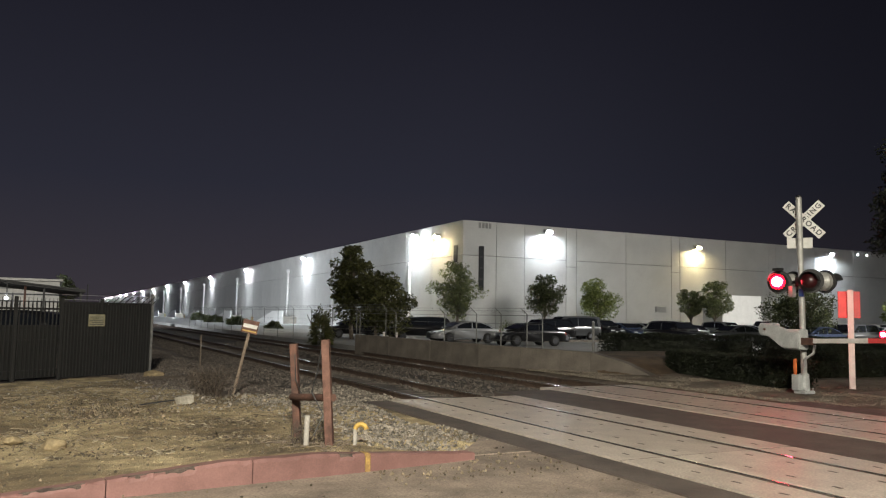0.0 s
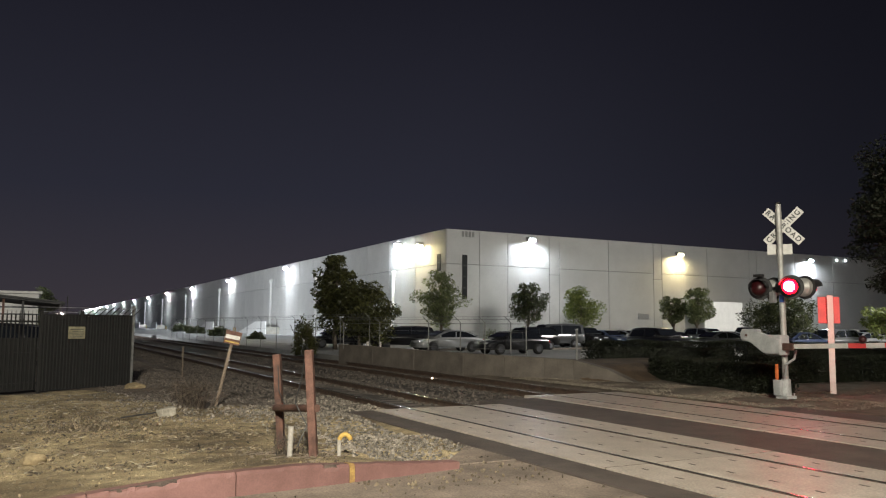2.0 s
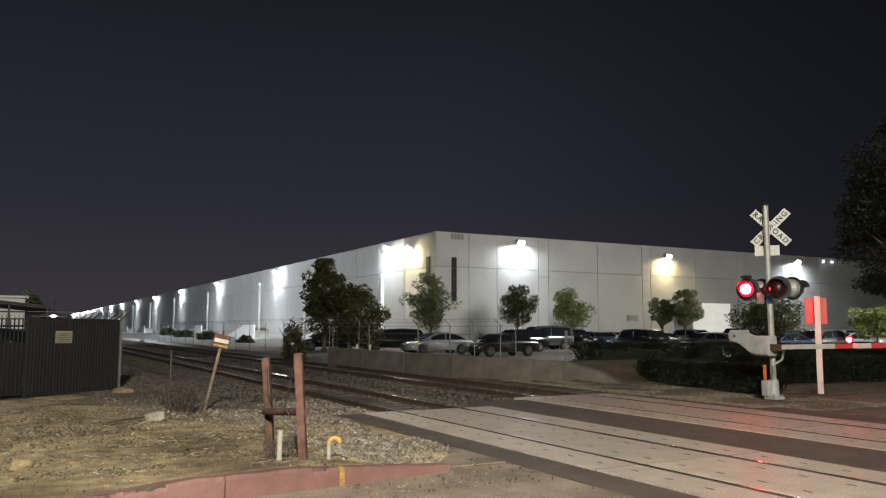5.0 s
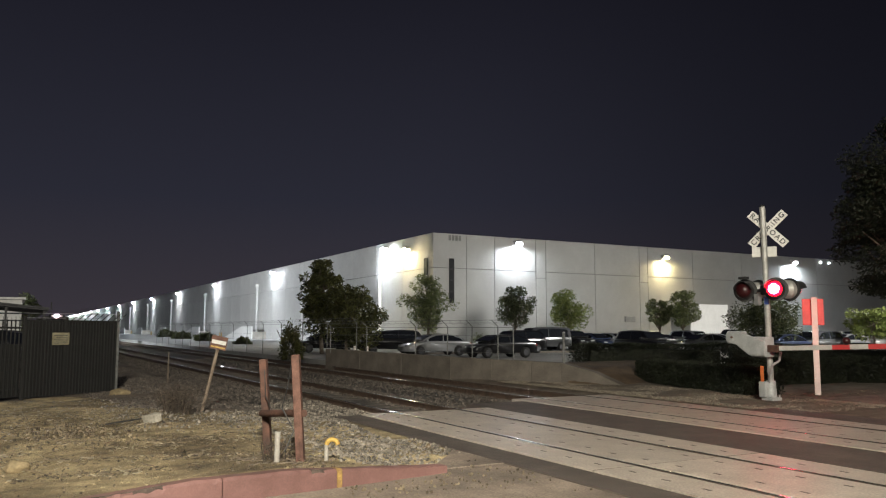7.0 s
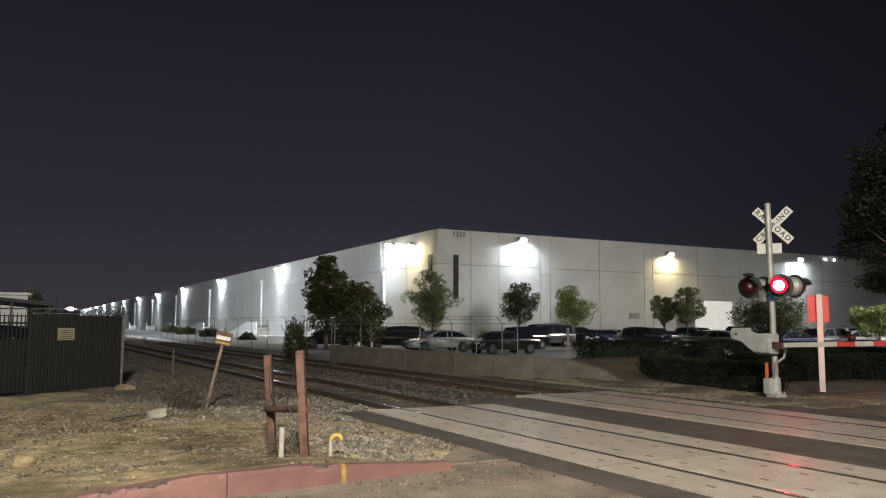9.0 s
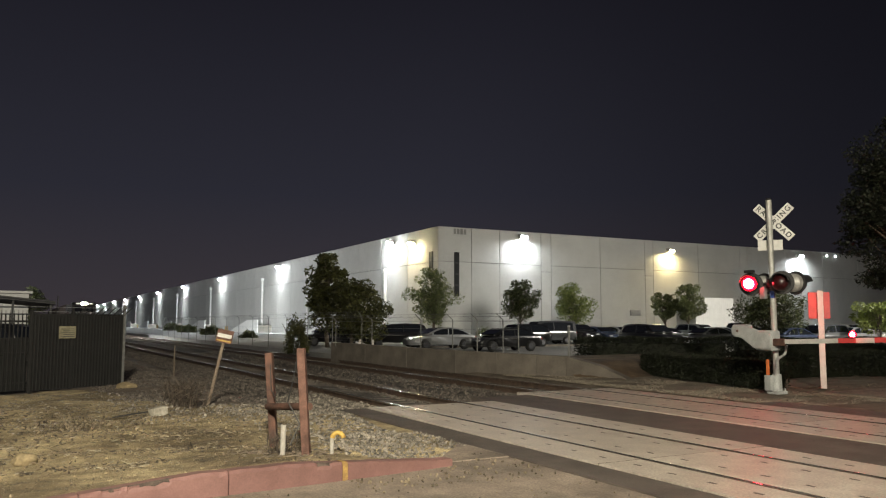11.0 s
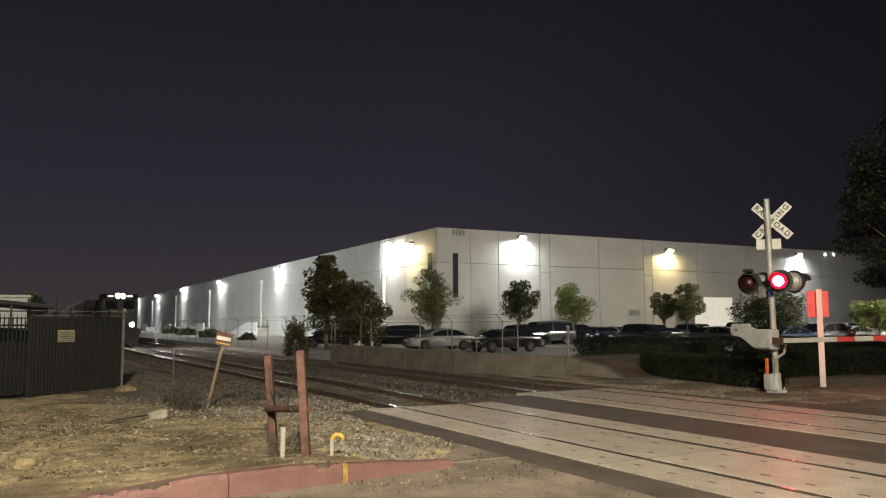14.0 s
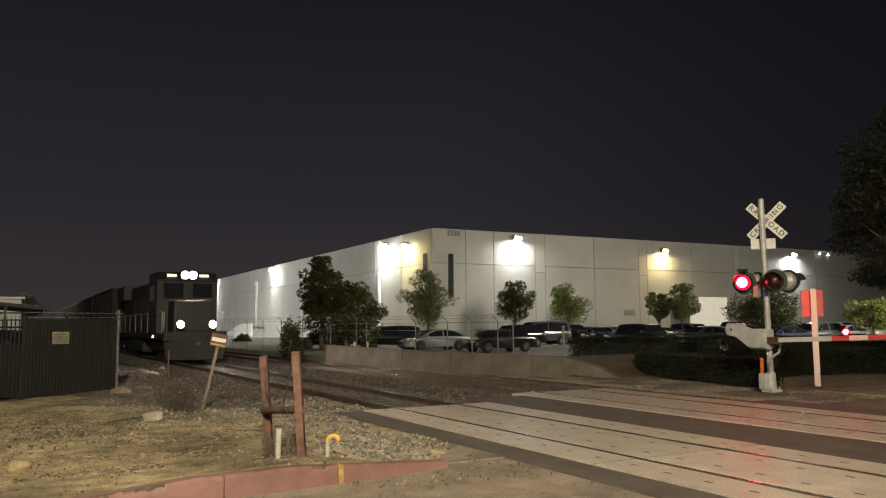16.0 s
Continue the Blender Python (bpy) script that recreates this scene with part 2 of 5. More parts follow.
M_LEAFDARK = mat("dark_leaf", (0.035, 0.042, 0.018), (0.10, 0.115, 0.045), 1.5, 0.4, 0.0, var=0.45)
M_OLIVE = mat("olive_leaf", (0.045, 0.05, 0.018), (0.14, 0.14, 0.05), 1.5, 0.38, 0.0, var=0.5)
M_BARK = mat("bark", (0.07, 0.055, 0.04), (0.17, 0.14, 0.11), 5, 0.9, 0.6, fine=30)
M_TWIG = mat("dry_twig", (0.10, 0.075, 0.055), (0.20, 0.16, 0.12), 5, 0.9, 0.3, var=0.3)
M_LOCO = mat("locomotive_paint", (0.013, 0.013, 0.013), (0.026, 0.025, 0.024), 1.0, 0.55, 0.1, fine=20)
M_LOCODARK = mat("locomotive_frame", (0.012, 0.012, 0.012), (0.028, 0.026, 0.025), 3, 0.65, 0.3)
M_WAGON = mat("wagon_paint", (0.024, 0.016, 0.013), (0.05, 0.033, 0.026), 1.2, 0.75, 0.2, var=0.2)
M_LAMP = glow("wall_lamp_glow", (0.84, 0.93, 1.0), 1080)
M_LAMPWARM = glow("warm_lamp_glow", (1.0, 0.82, 0.42), 560)
M_BULKHEAD = glow("small_lamp_glow", (0.85, 0.95, 1.0), 30)
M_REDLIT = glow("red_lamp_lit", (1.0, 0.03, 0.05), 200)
# glowing ring on the lens that imitates the halo round the bright core
M_REDHALO = glow("red_halo_ring", (1.0, 0.003, 0.016), 8)
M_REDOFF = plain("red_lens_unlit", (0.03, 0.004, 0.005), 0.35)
M_HEAD = glow("train_headlight", (1.0, 0.90, 0.86), 1600)
M_DITCH = glow("train_ditch_light", (1.0, 0.90, 0.86), 1200)
M_BOARD = glow("number_board", (1.0, 0.95, 0.85), 0.9)
M_TAIL = plain("tail_lamp", (0.30, 0.01, 0.012), 0.2, 0, 1)
M_HEADGLASS = plain("lamp_glass", (0.65, 0.66, 0.68), 0.08, 0.4, 1)
M_CHROME = plain("alloy_rim", (0.07, 0.07, 0.075), 0.4, 0.8)


# ---- mesh helpers ----
def mesh_of(name, bm, material, smooth=False):
    me = bpy.data.meshes.new(name)
    bm.to_mesh(me)
    bm.free()
    for mm in (material if isinstance(material, (list, tuple)) else [material]):
        me.materials.append(mm)
    if smooth:
        for f in me.polygons:
            f.use_smooth = True
    return me


def part(name, bm, material, parent=None, label="", smooth=False, m=None):
    ob = new(name, mesh_of(name, bm, material, smooth))
    if parent:
        ob.parent = parent
    if m:
        ob.matrix_basis = m
    if label:
        ob["label"] = label
    return ob


def thing(name, m, label, category, group="", kind=""):
    ob = new(name)
    ob.empty_display_size = 0.2
    ob.matrix_basis = m
    return tagged(ob, label, category, group, kind)


def box(bm, lo, hi, bevel=0.0, m=None):
    c = [(a + b) / 2 for a, b in zip(lo, hi)]
    s = [abs(b - a) for a, b in zip(lo, hi)]
    mm = Matrix.Translation(c) @ Matrix.Diagonal((*s, 1))
    vs = bmesh.ops.create_cube(bm, size=1, matrix=(m @ mm) if m else mm)["verts"]
    if bevel:
        es = list({e for v in vs for e in v.link_edges})
        bmesh.ops.bevel(bm, geom=es, offset=bevel, segments=2, affect="EDGES", profile=0.6)
    return bm


def boxed(lo, hi, bevel=0.0):
    return box(bmesh.new(), lo, hi, bevel)


def tube(bm, a, b, r1, r2=None, n=12, cap=True):
    a, b = Vector(a), Vector(b)
    d = b - a
    q = d.to_track_quat("Z", "Y").to_matrix().to_4x4()
    bmesh.ops.create_cone(bm, cap_ends=cap, segments=n, radius1=r1, radius2=r1 if r2 is None else r2, depth=d.length,
                          matrix=Matrix.Translation((a + b) / 2) @ q)
    return bm


def tubed(a, b, r1, r2=None, n=12):
    return tube(bmesh.new(), a, b, r1, r2, n)


def bent(bm, pts, r, n=8):
    for a, b in zip(pts, pts[1:]):
        tube(bm, a, b, r, r, n)
    for p in pts[1:-1]:
        bmesh.ops.create_icosphere(bm, subdivisions=1, radius=r * 1.04, matrix=Matrix.Translation(p))
    return bm


def prism(bm, profile, x0, x1, bevel=0.0, taper=None):
    """A side profile of (y, z) points, drawn out along x."""
    a = [bm.verts.new((x0, y, z)) for y, z in profile]
    b = [bm.verts.new((x1, y, z)) for y, z in profile]
    k = len(profile)
    bm.faces.new(a[::-1])
    bm.faces.new(b)
    for i in range(k):
        bm.faces.new((a[i], a[(i + 1) % k], b[(i + 1) % k], b[i]))
    bmesh.ops.recalc_face_normals(bm, faces=bm.faces[:])
    if bevel:
        bmesh.ops.bevel(bm, geom=bm.edges[:], offset=bevel, segments=2, affect="EDGES")
    return bm


def sheet(name, x0, x1, y0, y1, nx, ny, height, material, label, kind="structure", skirt=0.3):
    """A patch of ground with relief and an edge that goes down."""
    bm = bmesh.new()
    vs = [[bm.verts.new((x0 + (x1 - x0) * i / nx, y0 + (y1 - y0) * j / ny, 0)) for i in range(nx + 1)] for j in range(ny + 1)]
    for row in vs:
        for v in row:
            v.co.z = height(v.co.x, v.co.y)
    for j in range(ny):
        for i in range(nx):
            bm.faces.new((vs[j][i], vs[j][i + 1], vs[j + 1][i + 1], vs[j + 1][i]))
    ob = part(name, bm, material, smooth=True)
    return tagged(ob, label, name.replace("_", " "), kind=kind)


def scatter(name, places, material, label, category, flat=1.0, parent=None):
    """Many small uneven stones in one mesh: places are (x, y, z, size)."""
    base = bmesh.new()
    bmesh.ops.create_icosphere(base, subdivisions=1, radius=0.5)
    v0 = np.array([v.co[:] for v in base.verts])
    f0 = np.array([[v.index for v in f.verts] for f in base.faces])
    base.free()
    rng = np.random.default_rng(len(places))
    allv, allf = [], []
    for i, (x, y, z, s) in enumerate(places):
        v = v0 * rng.uniform(0.55, 1.25, (1, 3)) * (1 + rng.uniform(-0.22, 0.22, (len(v0), 1)))
        a = rng.uniform(0, 6.28)
        c, n = math.cos(a), math.sin(a)
        v = np.stack([v[:, 0] * c - v[:, 1] * n, v[:, 0] * n + v[:, 1] * c, v[:, 2] * flat], 1)
        allv.append(v * s + (x, y, z))
        allf.append(f0 + i * len(v0))
    me = bpy.data.meshes.new(name)
    me.from_pydata(np.concatenate(allv).tolist(), [], np.concatenate(allf).tolist())
    me.materials.append(material)
    ob = new(name, me)
    return tagged(ob, label, category, kind="stuff")


# ---- ground ----
R1, R2, R3, R4 = 7.118, 8.623, 11.805, 13.310   # rails' places across the line
T1, T2 = (R1 + R2) / 2, (R3 + R4) / 2


def bumps(x, y, s, k):
    return k * noise.noise(Vector((x * s, y * s, 3.1))) + 0.4 * k * noise.noise(Vector((x * s * 3.1, y * s * 3.1, 7.7)))


def kerb_y(x):
    """The kerb's front foot."""
    return 8.05 + 0.11 * x + 0.012 * max(0, x - 2) ** 2


def kerb_h(x):
    if x < 1.6:
        return 0.08 + 0.13 * max(0, min(1, (x + 0.3) / 1.9))
    return 0.21 if x < 2.7 else max(0.03, 0.21 - 0.075 * (x - 2.7))


def dirt_height(x, y):
    k = y - kerb_y(x)
    if k < 0.10:
        return -0.3
    z = -0.01 + bumps(x, y, 0.6, 0.055) + bumps(x, y, 3.3, 0.022)
    z += 0.9 * kerb_h(x) * max(0.0, 1 - max(0, k - 0.1) / 2.2) * max(0, min(1, 4.9 - x))
    z -= 0.3 * max(0, x - 4.25) * max(0, min(1, (9.9 - y) / 0.8))
    z -= 0.16 * max(0, min(1, (x - 4.4) / 1.4)) * max(0, min(1, (y - 14.3) / 1.8))
    z = min(z, -0.035) if x > 5.3 else z
    edge = 21.2 + 0.74 * (x + 0.81) if x < 1.6 else 23.0 - 3.6 * (x - 1.6)
    return z - (0.5 if y > max(17.2, edge) + 0.9 * noise.noise(Vector((x * 0.8, y * 0.3, 1.0))) else 0)


def bed_height(x, y):
    edge = min(x - 4.9, 15.6 - x)
    z = -0.30 + 0.14 * max(0, min(1, edge / 1.1))
    mid = abs(x - (R2 + R3) / 2)
    z -= 0.08 * max(0, 1 - mid / 0.8)
    return z + bumps(x, y, 1.5, 0.025)


ground = boxed((-1500, -1500, -1.4), (1500, 2500, -0.42))
tagged(part("ground", ground, M_EARTH), "dark bare earth that reaches the horizon", "ground", kind="structure")
sheet("dirt_lot", -30, 5.9, 8.0, 34, 220, 240, dirt_height, M_DIRT, "uneven tan dirt lot with stones and dry litter beside the line")
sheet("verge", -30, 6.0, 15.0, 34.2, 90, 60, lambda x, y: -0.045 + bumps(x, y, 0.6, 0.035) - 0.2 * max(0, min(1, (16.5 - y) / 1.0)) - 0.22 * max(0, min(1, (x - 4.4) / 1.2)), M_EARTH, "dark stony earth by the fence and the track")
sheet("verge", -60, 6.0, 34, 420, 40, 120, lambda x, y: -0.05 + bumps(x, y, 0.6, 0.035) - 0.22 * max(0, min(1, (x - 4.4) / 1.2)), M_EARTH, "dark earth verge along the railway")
sheet("ballast_bed", 4.6, 15.9, 13.5, 640, 24, 500, bed_height, M_BALLAST, "grey crushed stone bed under two railway tracks")
sheet("ballast_bed", 4.6, 15.9, -120, -12, 12, 60, bed_height, M_BALLAST, "grey crushed stone bed under two railway tracks")
sheet("verge", 14.2, 40.2, 9.2, 33, 50, 70, lambda x, y: -0.02 + bumps(x, y, 0.7, 0.05) - 0.12 * max(0, min(1, (15.2 - x) / 1.0)), M_VERGE,
      "bare earth verge with stones behind the crossing mast")
tagged(part("parking_lot", boxed((15.6, 33, -0.4), (160, 74, -0.005)), M_LOT), "grey asphalt parking lot beside the warehouse", "parking lot", kind="structure")
tagged(part("parking_lot", boxed((22.6, 20, -0.4), (160, 33, -0.006)), M_LOT), "grey asphalt driveway into the parking lot", "parking lot", kind="structure")
tagged(part("truck_yard", boxed((16.5, 74, -0.4), (60, 760, -0.008)), M_YARD), "bright grey concrete truck yard along the warehouse", "yard", kind="structure")
# the road across the line
tagged(part("road", boxed((-40, -12, -0.4), (5.75, 8.9, -0.03)), M_ROAD), "worn brownish road surface before the crossing", "road", kind="structure")
tagged(part("road", boxed((5.75, -12, -0.4), (6.32, 15.1, -0.012)), M_ASPHALT), "dark asphalt strip beside the concrete panels", "road", kind="structure")
tagged(part("road", boxed((9.43, -12, -0.4), (11.02, 16.2, -0.012)), M_ASPHALT), "dark asphalt between the two tracks", "road", kind="structure")
tagged(part("road", boxed((14.12, -12, -0.4), (15.1, 12.2, -0.012)), M_ASPHALT), "dark asphalt strip behind the far track", "road", kind="structure")
tagged(part("road", boxed((15.1, -12, -0.4), (120, 9.2, -0.02)), M_ROAD), "worn road surface beyond the crossing", "road", kind="structure")
# apron from the asphalt strip to the kerb's end
bm = bmesh.new()
prof = [(4.5, 8.9), (5.75, 8.9), (5.75, 10.3), (5.5, 9.9), (5.15, 9.5), (4.85, 9.15)]
top = [bm.verts.new((x, y, -0.016)) for x, y in prof]
low = [bm.verts.new((x, y, -0.4)) for x, y in prof]
bm.faces.new(top), bm.faces.new(low[::-1])
for i in range(len(prof)):
    bm.faces.new((low[i], low[(i + 1) % len(prof)], top[(i + 1) % len(prof)], top[i]))
bmesh.ops.recalc_face_normals(bm, faces=bm.faces[:])
tagged(part("road", bm, M_ROAD), "worn road edge against the ballast", "road", kind="structure")


# ---- kerb ----
def kerb_piece(pts, material, name, label):
    bm = bmesh.new()
    rings = []
    for i, (x, y, hgt) in enumerate(pts):
        a, b = pts[max(0, i - 1)], pts[min(len(pts) - 1, i + 1)]
        d = Vector((b[0] - a[0], b[1] - a[1], 0)).normalized()
        n = Vector((-d.y, d.x, 0))
        w = bumps(x, y, 5, 0.007)
        chip = 0.009 if noise.noise(Vector((x * 2.3, 5.5, 0))) > 0.26 else 0.0
        ring = [(-0.0, -0.25), (w * 0.5, hgt * 0.62 + 0.03 * noise.noise(Vector((x * 9, 2, 0)))), (w * 0.5 + chip, hgt * 0.84 + w + 0.03 * noise.noise(Vector((x * 11, 8, 0)))),
                (0.028 + chip, hgt + w - chip), (0.055 + 0.03 * noise.noise(Vector((x * 8, 1, 4))), hgt + 0.002 + w), (0.15, hgt + 0.004 + w * 0.4), (0.165, -0.25)]
        rings.append([bm.verts.new((x + n.x * o, y + n.y * o, z)) for o, z in ring])
    for r, s in zip(rings, rings[1:]):
        for i in range(len(r)):
            f = bm.faces.new((r[i], s[i], s[(i + 1) % len(r)], r[(i + 1) % len(r)]))
            bare = noise.noise(Vector((r[0].co.x * 2.3, 5.5, 0)))
            if material is M_KERB and ((i == 3 and bare > 0.2) or (i == 2 and bare > 0.3) or (i == 1 and bare > 0.6)):
                f.material_index = 1
    bm.faces.new(rings[0]), bm.faces.new(rings[-1][::-1])
    bmesh.ops.recalc_face_normals(bm, faces=bm.faces[:])
    return tagged(part(name, bm, [material, M_BARE]), label, "kerb", kind="structure")


def kerb_run(x0, x1, n, hgt):
    return [(x0 + (x1 - x0) * i / n, kerb_y(x0 + (x1 - x0) * i / n), hgt(x0 + (x1 - x0) * i / n)) for i in range(n + 1)]


joint = 0.002
for a, b, k in ((-24, -9, 60), (-9, -2.5, 80), (-2.5, 0.55, 90), (0.56, 1.95, 60), (1.96, 3.25, 60), (3.32, 4.78, 60)):
    kerb_piece(kerb_run(a, b - joint, k, kerb_h), M_KERB, "kerb", "worn red-painted concrete kerb, chipped along its edge")
kerb_piece(kerb_run(3.255, 3.315, 3, lambda x: kerb_h(x) + 0.004), M_KERB_YELLOW, "kerb", "yellow-painted stripe on the concrete kerb")


# ---- tracks ----
def rail(x, y0, y1, track):
    bm = bmesh.new()
    prof = [(-0.07, -0.178), (0.07, -0.178), (0.07, -0.165), (0.012, -0.145), (0.012, -0.045), (0.036, -0.036), (0.036, -0.006),
            (-0.036, -0.006), (-0.036, -0.036), (-0.012, -0.045), (-0.012, -0.145), (-0.07, -0.165)]
    a = [bm.verts.new((px, y0, pz)) for px, pz in prof]
    b = [bm.verts.new((px, y1, pz)) for px, pz in prof]
    bm.faces.new(a), bm.faces.new(b[::-1])
    for i in range(len(prof)):
        bm.faces.new((a[i], b[i], b[(i + 1) % len(prof)], a[(i + 1) % len(prof)]))
    bmesh.ops.recalc_face_normals(bm, faces=bm.faces[:])
    r = part("rail", bm, M_RAIL, track, "rusty steel rail", m=Matrix.Translation((x, 0, 0)))
    bm = bmesh.new()
    crown = [(-0.036, -0.0055)] + [(-0.0345 + 0.0069 * k, 0.0045 - 0.0028 * abs(1 - k / 5) ** 2) for k in range(11)] + [(0.036, -0.0055)]
    a = [bm.verts.new((px, y0, pz)) for px, pz in crown]
    b = [bm.verts.new((px, y1, pz)) for px, pz in crown]
    for i in range(len(crown) - 1):
        bm.faces.new((a[i], a[i + 1], b[i + 1], b[i]))
    part("rail_head", bm, M_RAILTOP, r, "bright worn running surface", smooth=True)
    return r


def track_of(xc, label):
    track = thing("railway_track", pose(0, 0, 0), label, "railway track", "tracks", "structure")
    for dx in (-0.7525, 0.7525):
        rail(xc + dx, -120, 640, track)
    return track


TRACK_A = track_of(T1, "near railway track with rusty rails and bright heads")
TRACK_B = track_of(T2, "far railway track with rusty rails and bright heads")

# concrete crossing panels: field, gauge and field panel in each length
PANEL_W = {"field": 0.68, "gauge": 1.33}


def panel_mesh(w, length):
    bm = boxed((-w / 2, 0.008, -0.2), (w / 2, length - 0.008, 0.0), 0.004)
    return mesh_of("crossing_panel", bm, M_PANEL)


def bolt_mesh():
    bm = bmesh.new()
    box(bm, (-0.02, -0.06, 0.0), (0.02, 0.06, 0.0022))
    return mesh_of("lifting_hole", bm, M_ASPHALT)


crossing = thing("level_crossing", pose(0, 0, 0), "worn concrete panel surface of a two-track level crossing", "level crossing", kind="structure")
BOLT = bolt_mesh()
M_FILL = mat("flangeway_rubber", (0.048, 0.035, 0.026), (0.10, 0.075, 0.056), 4, 0.8, 0.4, fine=60, depth=0.006)
for xc, yend in ((T1, 15.1), (T2, 16.7)):
    for sx in (-1, 1):
        for x0, x1, z in ((0.667, 0.7155, -0.032), (0.7895, 0.8135, -0.012)):
            part("flangeway_filler", boxed((xc + min(sx * x0, sx * x1), -12, -0.17), (xc + max(sx * x0, sx * x1), yend, z)), M_FILL, crossing, "brown rubber strip beside the rail")
    for k in range(1, 4):
        for x0, x1 in ((-1.49, -0.82), (-0.66, 0.66), (0.82, 1.49)):
            part("joint_filler", boxed((xc + x0, yend + 0.05 - 7.3 * k - 0.009, -0.15), (xc + x1, yend + 0.05 - 7.3 * k + 0.009, -0.003)), M_FILL, crossing, "dark joint between panels")
LENGTH = 7.3
for xc, yend in ((T1, 15.15), (T2, 16.75)):
    for dx, kind in ((-1.155, "field"), (0, "gauge"), (1.155, "field")):
        w = PANEL_W[kind]
        me = panel_mesh(w, LENGTH)
        for k in range(4):
            ob = new("crossing_panel", me)
            ob.parent = crossing
            ob.matrix_basis = pose(xc + dx, yend - (k + 1) * LENGTH, random.uniform(-0.006, 0.0), 0, random.uniform(-0.2, 0.2), 0)
            for sy in [0.32 + 0.606 * j for j in range(12)]:
                for sx in ((-0.36, 0.36) if kind == "gauge" else (0.0,)):
                    hole = new("lifting_hole", BOLT)
                    hole.parent = ob
                    hole.matrix_basis = pose(sx + random.uniform(-0.03, 0.03), sy, 0.001, 0, 0, random.uniform(-8, 8))


tagged(part("road", boxed((15.9, 22.7, -0.3), (22.6, 33.0, 0.05), 0.01), M_LOT), "grey driveway behind the end of the wall", "road", kind="structure")


# ---- ballast stones ----
def stones(n, x0, x1, y0, y1, s0, s1, height, keep=lambda x, y: True):
    out = []
    while len(out) < n:
        x, y = random.uniform(x0, x1), random.uniform(y0, y1)
        if keep(x, y):
            s = random.uniform(s0, s1)
            out.append((x, y, height(x, y) + s * 0.22, s))
    return out


def off_road(x, y):
    return not (y < 15.2 and x > 5.7 - 0.13 * max(0, 14.6 - y) and x < 14.1)


pile = stones(5200, 3.4, 7.2, 9.6, 20, 0.035, 0.075, lambda x, y: max(dirt_height(min(x, 5.8), y) - 0.02, -0.3) if x < 5.2 else max(bed_height(x, y), dirt_height(min(x, 5.8), y)),
              lambda x, y: off_road(x, y) and random.random() < min(1, max(0.06, (x - 3.2 - 0.10 * max(0, 12 - y)) / 1.3)) and y > kerb_y(x) + 0.3)
pile += stones(1300, 4.0, 5.75, 9.1, 11.6, 0.02, 0.055, dirt_height, lambda x, y: y > kerb_y(x) + 0.25)
pile += stones(1500, 1.8, 5.4, 14.5, 26, 0.03, 0.07, dirt_height, lambda x, y: random.random() < max(0.08, (x - 1.0) / 4))
scatter("ballast", pile, M_STONE, "loose grey and brown crushed stone spilling over the dirt", "ballast")
pile = stones(3800, 8.3, 12.6, 15.4, 30, 0.045, 0.08, bed_height, lambda x, y: y > 17 or x < 9.2 or x > 9.4)
pile += stones(2200, 8.5, 12.6, 30, 52, 0.05, 0.09, bed_height)
scatter("ballast", pile, M_DARKSTONE, "dark crushed stone between and under the rails", "ballast")
pile = stones(16000, 13.9, 17.8, 9.6, 23, 0.022, 0.05, lambda x, y: max(bed_height(min(x, 15.8), y), -0.04 if x > 14.6 else -0.3), lambda x, y: y > 11.2)
scatter("ballast", pile, M_GRAVEL, "fine grey-brown gravel behind the far track", "ballast")
pile = stones(1500, -9, 4.6, 8.6, 17, 0.012, 0.04, dirt_height, lambda x, y: y > kerb_y(x) + 0.25)
pile += [(random.gauss(0.9, 0.5), random.gauss(14.4, 0.9), 0.02, random.uniform(0.02, 0.06)) for _ in range(300)]
scatter("gravel", pile, M_CHIP, "small pebbles and crumbs on the dirt", "gravel")


scatter("ballast", stones(3600, 5.0, 7.4, 19, 36, 0.045, 0.08, bed_height) + stones(3000, 4.7, 7.0, 36, 62, 0.05, 0.10, bed_height), M_DARKSTONE, "dark crushed stone along the near rail", "ballast")
scatter("ballast", stones(9000, 1.8, 5.4, 18, 40, 0.035, 0.08, lambda x, y: -0.06 - 0.22 * max(0, min(1, (x - 4.4) / 1.2))), M_DARKSTONE, "dark loose stones on the slope beside the track", "ballast")
scatter("gravel", stones(420, -1, 5.7, 2.5, 8.4, 0.008, 0.03, lambda x, y: -0.03) + stones(160, 3.2, 5.7, 7.6, 9.4, 0.012, 0.045, lambda x, y: -0.025, lambda x, y: y < kerb_y(x) - 0.1 or x > 4.9),
        M_CHIP, "loose pebbles on the road", "gravel")


